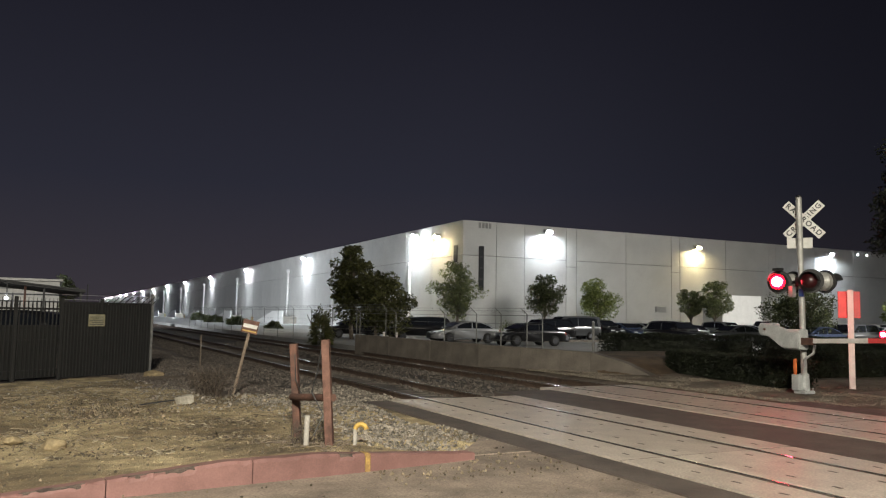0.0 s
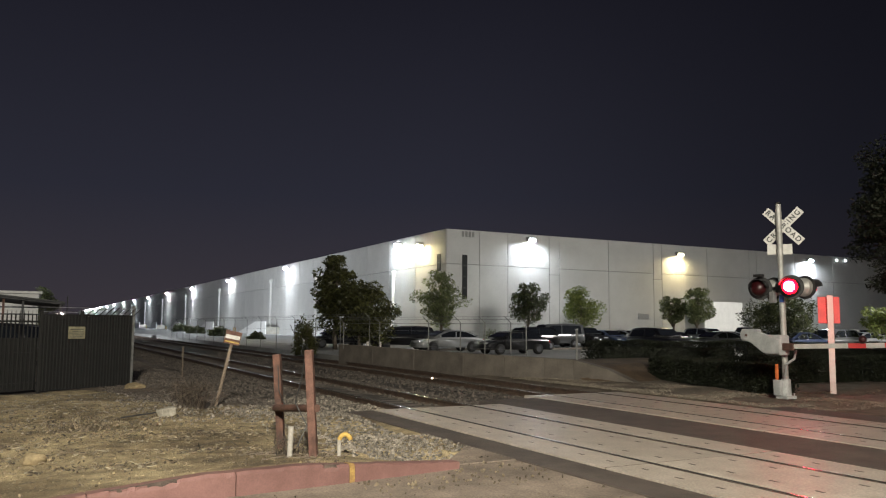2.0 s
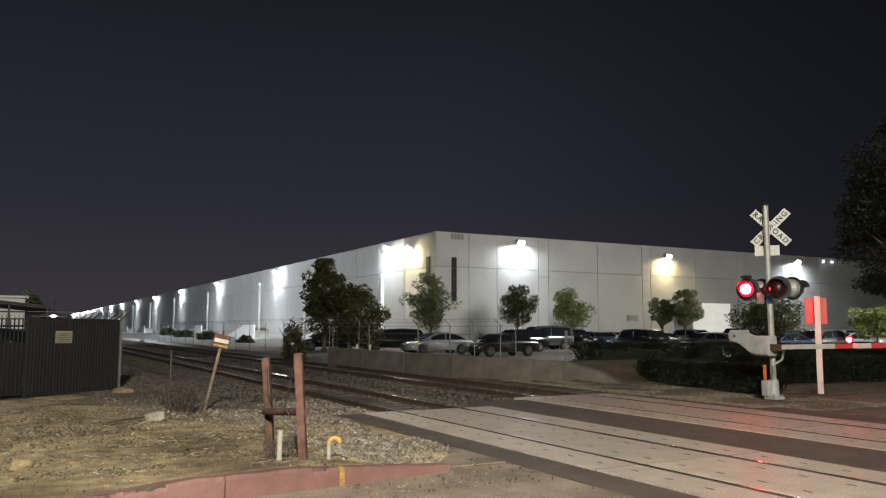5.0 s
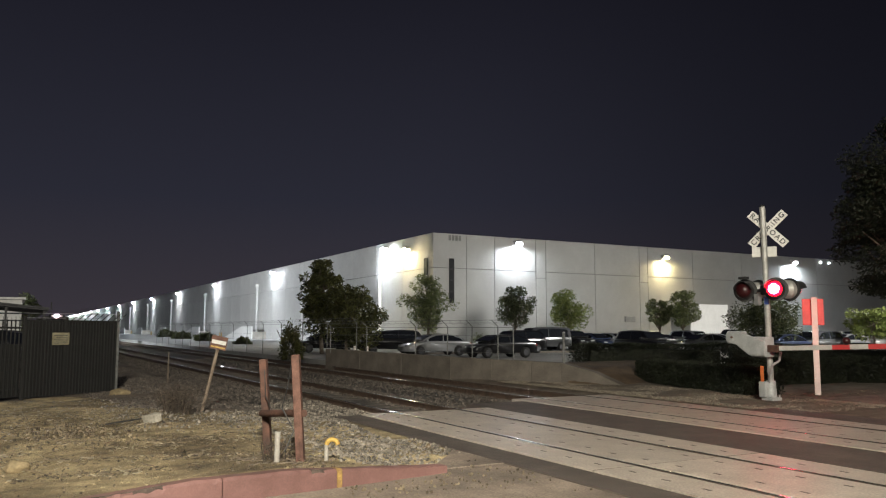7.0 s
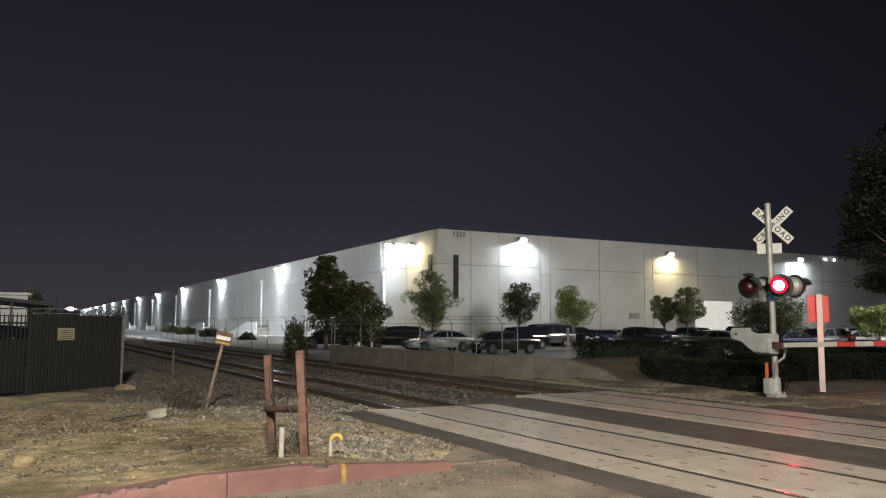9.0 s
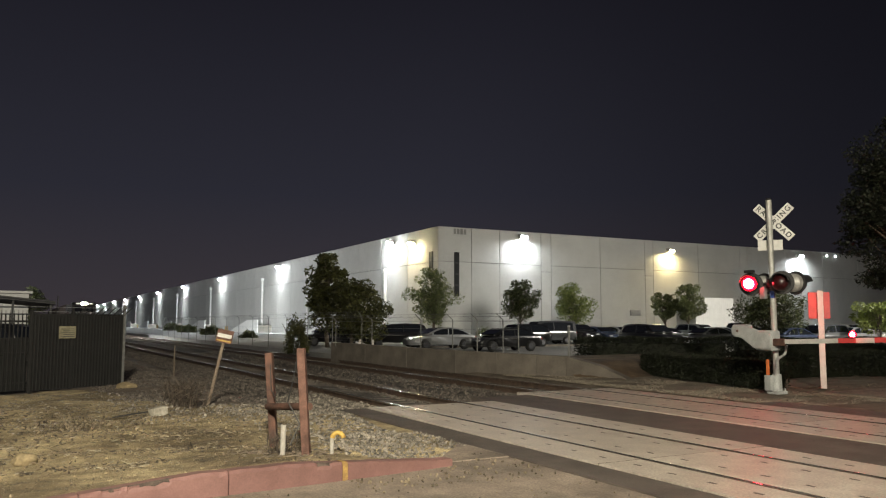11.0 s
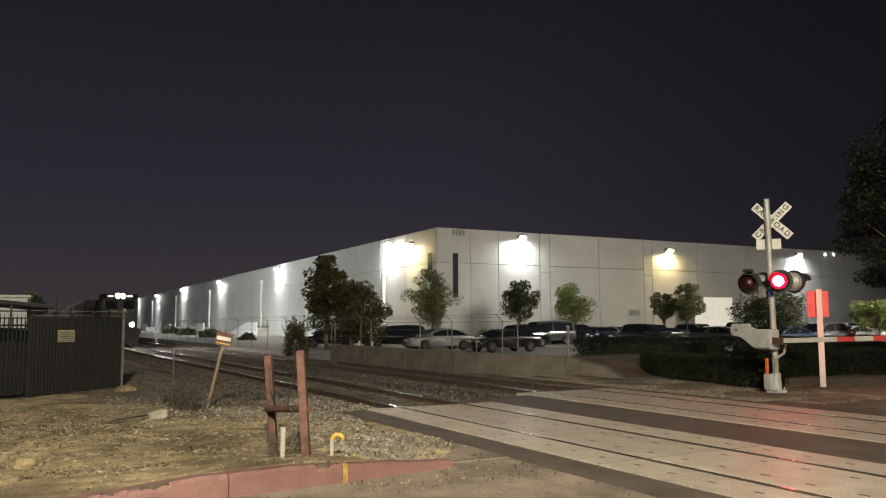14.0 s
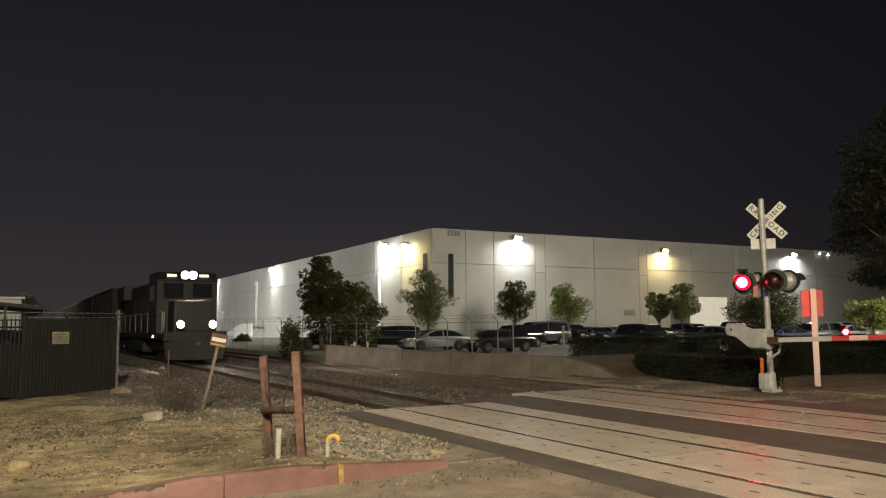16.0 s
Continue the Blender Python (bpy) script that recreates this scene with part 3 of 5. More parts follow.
# ---- warehouse ----
def warehouse():
    w = thing("warehouse", pose(0, 0, 0), "long grey tilt-up concrete warehouse under wall lamps", "warehouse")
    part("core", boxed((BX + 0.2, BY + 0.2, -0.3), (BX + 120, BY + 700, BH - 0.25)), M_JOINT, w, "recessed joints between panels")
    part("roof", boxed((BX + 0.3, BY + 0.3, BH - 0.25), (BX + 119, BY + 699, BH - 0.15)), M_ROOF, w, "flat roof behind the parapet")
    cols = [39.18, 43.3, 46.93, 52.53, 53.95, 61.16, 68.2, 69.57, 77.3, 85.0, 86.4, 94.0, 102.0, 110.0, 118.0, 128.0, 138.0, 148.0, 159.0]
    for a, b in zip(cols, cols[1:]):
        cut = 7.62 if b - a < 2 else 8.35
        for z0, z1 in ((-0.3, cut), (cut, BH)):
            part("panel", boxed((a + 0.03 - (0.03 if a == cols[0] else 0), BY, z0 + 0.03), (b - 0.03, BY + 0.22, z1 - 0.03 * (z1 < BH)), 0.012), M_WALL, w)
    tall = mesh_of("panel", boxed((0, 0.03, -0.3), (0.22, 7.37, 8.32), 0.012), M_WALL)
    upper = mesh_of("panel", boxed((0, 0.03, 8.38), (0.22, 7.37, BH), 0.012), M_WALL)
    for k in range(94):
        for me in (tall, upper):
            ob = new("panel", me)
            ob.parent = w
            ob.matrix_basis = pose(BX, BY + 0.222 + 7.4 * k, 0)
    part("parapet_cap", boxed((BX - 0.04, BY - 0.04, BH + 0.004), (BX + 120, BY + 0.3, BH + 0.09)), M_WALL, w, "thin parapet cap")
    part("parapet_cap", boxed((BX - 0.04, BY + 0.304, BH + 0.004), (BX + 0.3, BY + 700, BH + 0.09)), M_WALL, w, "thin parapet cap")
    for lo, hi in (((41.1, BY - 0.05, 4.6), (41.75, BY + 0.0, 9.4)),):
        win = part("window", boxed(lo, hi, 0.01), M_BLACK, w, "tall narrow dark window slot")
        for z in (4.68, 5.9, 7.1, 8.3):
            part("pane", boxed((lo[0] + 0.06, BY - 0.062, z), (hi[0] - 0.06, BY - 0.052, z + 1.05)), M_PANE, win)
    win = part("window", boxed((BX - 0.05, 75.5, 7.6), (BX, 76.4, 9.5), 0.01), M_BLACK, w, "narrow dark window slot")
    for z in (7.68, 8.6):
        part("pane", boxed((BX - 0.062, 75.58, z), (BX - 0.052, 76.32, z + 0.82)), M_PANE, win)
    for i in range(4):
        part("number_bar", boxed((41.05 + 0.42 * i, BY - 0.03, 11.35), (41.35 + 0.42 * i, BY - 0.002, 11.95)), M_JOINT, w, "dark building number shown as a bar")
    for y in [87.7, 116.7] + [142.7 + 44.4 * k for k in range(11)]:
        bm = tubed((BX - 0.22, y, 0), (BX - 0.22, y, 9.6 if y > 90 else 8.0), 0.2, n=10)
        box(bm, (BX - 0.5, y - 0.3, 9.3 if y > 90 else 7.8), (BX - 0.01, y + 0.3, 9.9 if y > 90 else 8.3))
        part("downpipe", bm, M_PIPE, w, "white downpipe with a rain head")
    # thin painted conduits at the corner
    for z in (3.6, 5.0, 6.4):
        part("conduit", tubed((41.9, BY - 0.012, z), (43.3, BY - 0.012, z), 0.012, n=6), M_WALL, w)
    part("vent", boxed((65.6, BY - 0.2, 2.7), (67.2, BY - 0.002, 3.4), 0.04), M_GALV, w, "small louvre vent")
    return w


warehouse()


def wall_lamp(m, glow_mat, label, low=0.0):
    t = thing("wall_lamp", m, label, "wall lamp", "wall lamps")
    part("arm", tubed((0, 0.0, -0.1), (0, -0.32, 0.0), 0.05, n=8), M_GALV, t)
    part("housing", boxed((-0.5, -0.92, 0.1), (0.5, -0.27, 0.34), 0.05), M_GREYBOX, t)
    # invented plates behind and beside the lens keep its glow off the wall
    part("glow_baffle", boxed((-0.42, -0.38, -0.22), (0.42, -0.33, 0.098), 0.01), M_GREYBOX, t, "flat plate that keeps the lens glow off the wall")
    for sx in (-1, 1):
        part("side_shield", boxed((sx * 0.41 - 0.012, -0.88, low), (sx * 0.41 + 0.012, -0.382, 0.098)), M_GREYBOX, t)
    part("lens", boxed((-0.38, -0.86, -0.16), (0.38, -0.39, 0.098), 0.1), glow_mat, t, "glaring lens")
    return t


for i, y in enumerate(LEFT_LAMPS):
    wall_lamp(pose(BX, y, 11.3 if i else 10.7, 0, 0, -90), M_LAMPWARM if i == 0 else M_LAMP, "warm glaring wall lamp under the parapet" if i == 0 else "cool white glaring wall lamp under the parapet")
for i, (x, z) in enumerate(RIGHT_LAMPS):
    wall_lamp(pose(x, BY, z + 0.1), M_LAMPWARM if i == 1 else M_LAMP, "warm glaring wall lamp under the parapet" if i == 1 else "cool white glaring wall lamp under the parapet", -0.2)


for x in (102.8, 104.7):
    t = thing("bulkhead_lamp", pose(x, BY, 11.55), "small cool white lamp high on the wall", "wall lamp", "wall lamps")
    part("base", boxed((-0.16, -0.12, -0.16), (0.16, -0.002, 0.16), 0.02), M_GREYBOX, t)
    part("lens", boxed((-0.12, -0.2, -0.12), (0.12, -0.122, 0.12), 0.03), M_BULKHEAD, t, "small glaring lens")


def dock_ramp(y):
    t = thing("dock_ramp", pose(BX - 2.6, y, 0), "white concrete ramp with a low wall at the warehouse", "ramp", "dock ramps")
    part("ramp_wall", prism(bmesh.new(), [(0, 0), (20, 0), (19, 0.35), (7, 2.25), (0, 2.25)], 0, 0.2), M_RAMP, t)
    part("ramp_slab", prism(bmesh.new(), [(0.01, 0), (19, 0), (7, 1.3), (0.01, 1.3)], 0.202, 2.59), M_PALECONC, t)
    for k in range(2):
        part("bollard", tubed((-0.4, 20.6 + k * 1.5, 0), (-0.4, 20.6 + k * 1.5, 1.1), 0.09), M_YELLOW, t, "yellow guard post")
    return t


for k in range(7):
    dock_ramp(137.0 + 44.4 * k)
dock_ramp(92.6)


# ---- sleepers ----
TIE = mesh_of("sleeper", boxed((-1.28, -0.11, -0.36), (1.28, 0.11, -0.18), 0.015), M_TIE)
PLATE = mesh_of("tie_plate", boxed((-0.17, -0.09, -0.181), (0.17, 0.09, -0.170), 0.004), M_RAIL)
for track, xc, y0 in ((TRACK_A, T1, 15.5), (TRACK_B, T2, 17.1)):
    for k in range(110):
        y = y0 + 0.56 * k
        ob = new("sleeper", TIE)
        ob.parent = track
        ob.matrix_basis = pose(xc + random.uniform(-0.03, 0.03), y, 0.03, 0, 0, random.uniform(-0.6, 0.6))
        if k < 45:
            for dx in (-0.7525, 0.7525):
                pl = new("tie_plate", PLATE)
                pl.parent = ob
                pl.matrix_basis = pose(dx, 0, 0.004)
    bm = bmesh.new()
    for k in range(110, 420):
        y = y0 + 0.56 * k
        vs = [bm.verts.new((xc + sx * 1.28, y + sy * 0.11, -0.145)) for sx, sy in ((-1, -1), (1, -1), (1, 1), (-1, 1))]
        lo = [bm.verts.new((v.co.x, v.co.y, -0.3)) for v in vs]
        bm.faces.new(vs)
        for i in range(4):
            bm.faces.new((lo[i], lo[(i + 1) % 4], vs[(i + 1) % 4], vs[i]))
    tagged(part("sleepers", bm, M_TIE, track), kind="stuff")


# ---- black fence and what stands behind it ----
def lot_fence():
    a, b = Vector((2.67, 24.46, 0)), Vector((-0.81, 21.88, 0))
    d = (b - a).normalized()
    ang = math.degrees(math.atan2(d.y, d.x))
    t = thing("metal_fence", pose(a.x, a.y, -0.08, 0, 0, ang), "black steel fence, partly sheeted, with slanted barbed-wire arms", "fence")
    slat = mesh_of("slat", boxed((0.0, -0.0125, 0.06), (0.028, 0.0125, 1.98), 0.004), M_BLACKMETAL)
    for k in range(30):
        ob = new("slat", slat)
        ob.parent = t
        ob.matrix_basis = pose(0.05 + 0.1 * k, 0.012, random.uniform(-0.01, 0.01), 0, random.uniform(-0.2, 0.2), 0)
    for k in range(2):
        part("sheet", boxed((0.04 + 1.49 * k, -0.024, 0.05), (1.52 + 1.49 * k, -0.016, 2.03)), M_SHEETING, t, "dull dark sheet fixed behind the pickets")
    picket = mesh_of("picket", box(boxed((-0.012, -0.012, 0.1), (0.012, 0.012, 2.0)), (-0.004, -0.004, 2.0), (0.004, 0.004, 2.1)), M_BLACKMETAL)
    for k in range(52):
        ob = new("picket", picket)
        ob.parent = t
        ob.matrix_basis = pose(3.12 + 0.115 * k, 0, 0)
    for z in (0.25, 1.0, 1.8):
        part("fence_rail", boxed((0, -0.07, z), (9.2, -0.03, z + 0.05)), M_BLACKMETAL, t)
    part("sheet", boxed((3.0, -0.09, 0.1), (9.2, -0.075, 1.42)), M_BLACKMETAL, t, "dark sheet behind the pickets")
    for x in (0, 1.75, 2.98, 4.25, 6.4, 8.8):
        post = part("post", boxed((x - 0.035, -0.035, 0), (x + 0.035, 0.035, 2.12 if x else 2.3), 0.005), M_BLACKMETAL if x else M_GALVDARK, t)
    for k in range(9):
        x = 0.06 + 0.2 * k
        part("wire_arm", tubed((x, 0.02, 1.98), (x - 0.26, 0.09, 2.22), 0.012, n=5), M_BLACKMETAL, t)
    for z in (2.08, 2.2):
        part("barbed_wire", tubed((-0.2, -0.02, z), (3.0, 0.0, z), 0.006, n=4), M_GALV, t)
    sign = part("sign", boxed((1.67, 0.036, 1.38), (2.19, 0.05, 1.70), 0.004), M_NOTICE, t, "small pale notice board")
    for k in range(5):
        part("text_bar", boxed((1.72, 0.051, 1.42 + 0.05 * k), (2.14 - 0.06 * (k % 2), 0.0525, 1.436 + 0.05 * k)), M_STEEL, sign, "unreadable line of text")
    return t


lot_fence()


def shed():
    t = thing("white_building", pose(-14, 60, 0.15), "low white metal building behind the fence", "building")
    part("wall", boxed((0, 0, -0.2), (14.5, 10, 3.5), 0.03), M_PIPE, t)
    part("roof", boxed((-0.2, -0.2, 3.504), (14.7, 10.2, 3.68), 0.02), M_GALV, t)
    part("roller_door", boxed((9.5, -0.06, 0), (13.0, -0.003, 2.9)), M_GALV, t)
    part("fascia", boxed((0, -0.12, 2.95), (14.5, -0.003, 3.05)), M_GREYBOX, t)


def canopy():
    t = thing("steel_canopy", pose(-8, 42, 0), "dark open steel canopy on thin posts", "canopy")

    def top_z(x):
        return 3.05 - 0.105 * (x - 5.8)
    for y0, y1 in ((0.0, 6.0),):
        bm = bmesh.new()
        ends = [[bm.verts.new((x, y, top_z(x) + dz)) for y, dz in ((y0, 0), (y1, -0.18), (y1, -0.11), (y0, 0.07))] for x in (0, 9.5)]
        bm.faces.new(ends[0]), bm.faces.new(ends[1][::-1])
        for i in range(4):
            bm.faces.new((ends[0][i], ends[0][(i + 1) % 4], ends[1][(i + 1) % 4], ends[1][i]))
        bmesh.ops.recalc_face_normals(bm, faces=bm.faces[:])
        part("roof", bm, M_STEEL, t, "thin dark sheet roof, lower at one end")
    part("edge_beam", tubed((0, -0.05, top_z(0) - 0.06), (9.5, -0.05, top_z(9.5) - 0.06), 0.05, n=6), M_STEEL, t)
    for x in (0.2, 3.2, 5.2, 6.9, 7.7, 9.3):
        part("post", boxed((x - 0.05, 0.05, 0), (x + 0.05, 0.15, top_z(x) - 0.02)), M_DARKRUST if x == 6.9 else M_STEEL, t)
    part("end_pole", tubed((9.6, 0.3, 0), (9.6, 0.3, 3.0), 0.03, n=6), M_STEEL, t, "thin pole at the end")
    for x in (3.2, 5.2):
        part("brace", tubed((x, 0.1, 2.3), (x + 0.7, 0.1, top_z(x) - 0.1), 0.03, n=6), M_STEEL, t)
    lampb = part("lamp_bracket", boxed((6.13, -0.1, 2.3), (6.18, 0.0, 2.95)), M_STEEL, t)
    part("lamp_glass", boxed((6.07, -0.16, 2.17), (6.23, -0.04, 2.29), 0.03), M_BULKHEAD, lampb, "small glaring lamp")
    for z in (1.5, 2.1, 2.45):
        part("shelf_beam", boxed((0.2, 2.8, z), (9.2, 2.88, z + 0.07)), M_STEEL, t)
    for x in (1.5, 3.9, 6.3, 8.7):
        part("shelf_post", boxed((x - 0.04, 2.78, 0), (x + 0.04, 2.86, 2.55)), M_STEEL, t)


shed()
canopy()


# ---- posts and small things on the dirt ----
RIGHT = Vector((0.89, -0.45, 0))


def gate_posts():
    t = thing("steel_post_frame", pose(3.28, 9.77, 0.0), "two leaning rusty steel posts joined by a pipe", "post", )
    top = Vector((0, 0, 1.38)) - RIGHT * 0.10
    bm = bmesh.new()
    q = (top - Vector((0, 0, -0.1))).to_track_quat("Z", "Y").to_matrix().to_4x4()
    box(bm, (-0.075, -0.05, -0.1), (0.075, 0.05, 1.40), 0.012, q)
    front = part("post", bm, M_RUST, t, "rusty flat steel post")
    for z in (0.55, 0.85, 1.15):
        part("bolt_hole", boxed((-0.02, -0.056, z), (0.02, -0.049, z + 0.03)), M_BLACK, front, m=q)
    base = Vector((-0.05, 1.28, 0))
    top2 = base + Vector((0, 0, 1.30)) - RIGHT * 0.10
    q2 = Matrix.Translation(base) @ (top2 - base).to_track_quat("Z", "Y").to_matrix().to_4x4()
    part("post", box(bmesh.new(), (-0.075, -0.05, -0.1), (0.075, 0.05, 1.30), 0.012, q2), M_DARKRUST, t, "darker rusty steel post")
    part("cross_pipe", tubed(base + Vector((-0.13, -0.1, 0.56)), Vector((0.02, -0.02, 0.66)), 0.048), M_DARKRUST, t, "rusty pipe between the posts")
    wire = [top + Vector((-0.05, -0.03, -0.05)), Vector((-0.16, 0.1, 1.0)), Vector((-0.2, 0.2, 0.72)), Vector((-0.1, 0.0, 0.45)), Vector((-0.24, -0.06, 0.2))]
    part("loose_wire", bent(bmesh.new(), wire, 0.008, 5), M_BLACK, t)
    wire = [top2 + Vector((0, -0.06, -0.1)), base + Vector((-0.1, -0.15, 0.8)), base + Vector((-0.02, -0.2, 0.6))]
    part("loose_wire", bent(bmesh.new(), wire, 0.007, 5), M_BLACK, t)


gate_posts()
stub = thing("white_pipe_stub", pose(2.96, 9.76, 0), "short white plastic pipe standing in the dirt", "pipe")
part("pipe", tubed((0, 0, -0.1), (0.01, 0.0, 0.43), 0.034), M_PALECONC, stub)
part("cap", tubed((0.01, 0, 0.43), (0.01, 0, 0.45), 0.037), M_PALECONC, stub)
hook = thing("yellow_pipe_hook", pose(3.56, 9.62, -0.03), "yellow-painted steel pipe bent over at its top", "pipe")
pts = [Vector((0, 0, -0.05)), Vector((0, 0, 0.30))] + [Vector((0.065, -0.033, 0.29)) + Vector((-0.065 * math.cos(a), 0.033 * math.cos(a), 0.075 * math.sin(a))) for a in (0.5, 1.0, 1.5, 2.0, 2.5, 3.0)]
part("bent_pipe", bent(bmesh.new(), pts[:2], 0.026, 10), M_PALECONC, hook, "pale worn lower pipe")
part("bend", bent(bmesh.new(), pts[1:], 0.029, 10), M_YELLOW, hook, "yellow bend")

tsign = thing("leaning_sign", pose(3.57, 17.27, -0.05), "small striped marker board on a leaning wooden stake", "sign")
tip = Vector((0, 0, 1.42)) + RIGHT * 0.34
part("stake", tubed((0, 0, -0.1), tip, 0.035, n=6), M_TWIG, tsign)
mm = Matrix.Translation(tip + Vector((0, -0.04, 0.06))) @ pose(0, 0, 0, 0, 12, -22)
board = part("board", box(bmesh.new(), (-0.17, -0.012, -0.14), (0.17, 0.012, 0.14), 0.004, mm), M_RUST, tsign, "weathered brown board")
part("stripe", box(bmesh.new(), (-0.15, -0.016, -0.03), (0.15, -0.0125, 0.05), 0, mm), M_WHITE, board, "pale stripe")
part("stripe", box(bmesh.new(), (-0.15, -0.016, -0.11), (0.15, -0.0125, -0.08), 0, mm), M_YELLOW, board, "yellow stripe")

thin = thing("marker_stake", pose(4.6, 27.5, -0.25), "thin pale stake beside the track", "stake")
part("stake", boxed((-0.022, -0.02, 0), (0.022, 0.02, 1.2), 0.004), M_TWIG, thin)
for x in (14.35, 14.05):
    p = thing("marker_stake", pose(x + 1.0, 36.0 + (14.35 - x) * 3, -0.1), "short pale stake before the retaining wall", "stake")
    part("stake", boxed((-0.05, -0.04, 0), (0.05, 0.04, 1.0), 0.008), M_WOODWHITE, p)


hose = thing("black_pipe", pose(1.72, 15.25, 0.05), "short length of black pipe lying by the block", "pipe")
part("pipe", bent(bmesh.new(), [Vector((-0.2, -0.05, 0.0)), Vector((0.1, 0.03, 0.03)), Vector((0.42, 0.12, 0.05))], 0.014, 8), M_BLACK, hose)
hose = thing("black_pipe", pose(-1.72, 8.95, 0.02), "end of a black hose on the dirt by the kerb", "pipe")
part("pipe", bent(bmesh.new(), [Vector((-0.5, 0.1, 0.03)), Vector((-0.2, 0.02, 0.08)), Vector((0.02, -0.04, 0.05)), Vector((0.14, -0.08, 0.0))], 0.03, 8), M_BLACK, hose)


def rock(name, place, size, material, label):
    bm = bmesh.new()
    bmesh.ops.create_icosphere(bm, subdivisions=3, radius=0.5)
    for v in bm.verts:
        v.co *= 1 + 0.35 * noise.noise(v.co * 2.3 + Vector(place))
        v.co = Vector((v.co.x * size[0], v.co.y * size[1], v.co.z * size[2]))
    return tagged(part(name, bm, material, m=Matrix.Translation(place)), label, "rock")


M_ROCK = mat("pale_rock", (0.24, 0.22, 0.18), (0.40, 0.37, 0.31), 6, 0.9, 0.6, fine=30)
M_TANROCK = mat("tan_rock", (0.15, 0.115, 0.065), (0.27, 0.21, 0.12), 5, 0.9, 0.6, fine=30)
bm = bmesh.new()
box(bm, (-0.16, -0.1, -0.04), (0.14, 0.1, 0.14), 0.03)
for v in bm.verts:
    v.co += Vector((noise.noise(v.co * 7), noise.noise(v.co * 7 + Vector((3, 1, 2))), noise.noise(v.co * 6))) * 0.04
tagged(part("rock", bm, M_ROCK, m=pose(2.38, 15.6, 0.03, 4, -14, 20)), "pale broken block of concrete on the dirt", "rock")
rock("rock", (2.6, 22.9, 0.0), (0.5, 0.42, 0.26), M_TANROCK, "tan boulder at the foot of the fence post")
rock("rock", (0.13, 10.9, 0.07), (0.3, 0.22, 0.18), M_TANROCK, "tan clod of dirt near the kerb")
rock("rock", (-0.35, 11.6, 0.05), (0.22, 0.2, 0.12), M_TANROCK, "small tan clod of dirt")
scatter("clods", stones(2600, -6, 4.2, 8.9, 16, 0.012, 0.06, lambda x, y: dirt_height(x, y) - 0.012, lambda x, y: y > kerb_y(x) + 0.3), M_DIRT, "flat clods of dry dirt", "dirt", 0.5)
rock("rock", (4.3, 21.5, -0.15), (0.35, 0.3, 0.22), M_ROCK, "grey stone by the ballast")


def litter(name, n, area, height, material, label):
    """Flat chips and sticks lying about, in one mesh."""
    rng = np.random.default_rng(n)
    cube = np.array([(x, y, z) for x in (-1, 1) for y in (-1, 1) for z in (-1, 1)]) * 0.5
    faces = np.array([(0, 1, 3, 2), (4, 6, 7, 5), (0, 4, 5, 1), (2, 3, 7, 6), (0, 2, 6, 4), (1, 5, 7, 3)])
    vv, ff = [], []
    for i in range(n):
        x, y = area(rng)
        long_ = rng.uniform(0.02, 0.075) if rng.random() < 0.94 else rng.uniform(0.15, 0.45)
        wide = rng.uniform(0.008, 0.026) if long_ < 0.15 else 0.012
        r = Euler((rng.normal(0, 0.16), rng.normal(0, 0.16), rng.uniform(0, 6.28))).to_matrix()
        v = cube * (long_, wide, rng.uniform(0.004, 0.014))
        v = v @ np.array(r).T + (x, y, height(x, y) + 0.012)
        vv.append(v)
        ff.append(faces + 8 * i)
    me = bpy.data.meshes.new(name)
    me.from_pydata(np.concatenate(vv).tolist(), [], np.concatenate(ff).tolist())
    me.materials.append(material)
    return tagged(new(name, me), label, "litter", kind="stuff")


HEAPS = [(-1.3, 14.2, 0.9, 0.5), (-0.6, 12.4, 0.6, 0.25), (1.5, 15.2, 0.7, 0.35), (2.5, 12.7, 0.5, 0.3), (0.3, 11.4, 0.6, 0.2), (1.2, 13.2, 0.8, 0.25), (2.3, 11.1, 0.4, 0.2),
         (-0.9, 16.4, 0.9, 0.4), (0.7, 17.4, 0.9, 0.4), (-2.5, 12.0, 0.8, 0.5), (0.9, 10.3, 0.5, 0.15), (-2.2, 17.6, 1.2, 0.5)]


def streaks(rng):
    """Wind-blown heaps with a thin scatter between them."""
    if rng.random() < 0.25:
        return rng.uniform(-6, 3.6), rng.uniform(9.6, 18.0)
    cx, cy, sx, sy = HEAPS[rng.integers(0, len(HEAPS))]
    return cx + rng.normal(0, sx), max(9.2, cy + rng.normal(0, sy))


litter("dry_litter", 2300, streaks, dirt_height, M_CHIP, "dry twigs, bark chips and leaves strewn on the dirt")
scatter("gravel", stones(4200, -6, 4.2, 14.0, 21.5, 0.015, 0.06, lambda x, y: max(dirt_height(x, y), -0.06) - 0.008, lambda x, y: random.random() < max(0.12, 0.5 + 0.9 * noise.noise(Vector((x * 0.5, y * 0.8, 4)))) ), M_STONE, "pale chips and stones strewn before the fence", "gravel", 0.5)
litter("dry_litter", 520, streaks, dirt_height, M_PALECHIP, "pale bark chips and bleached twigs on the dirt")
litter("dry_litter", 260, lambda rng: (rng.normal(3.1, 0.3), rng.normal(10.2, 0.45)), dirt_height, M_TWIG, "dry twigs between the steel posts")


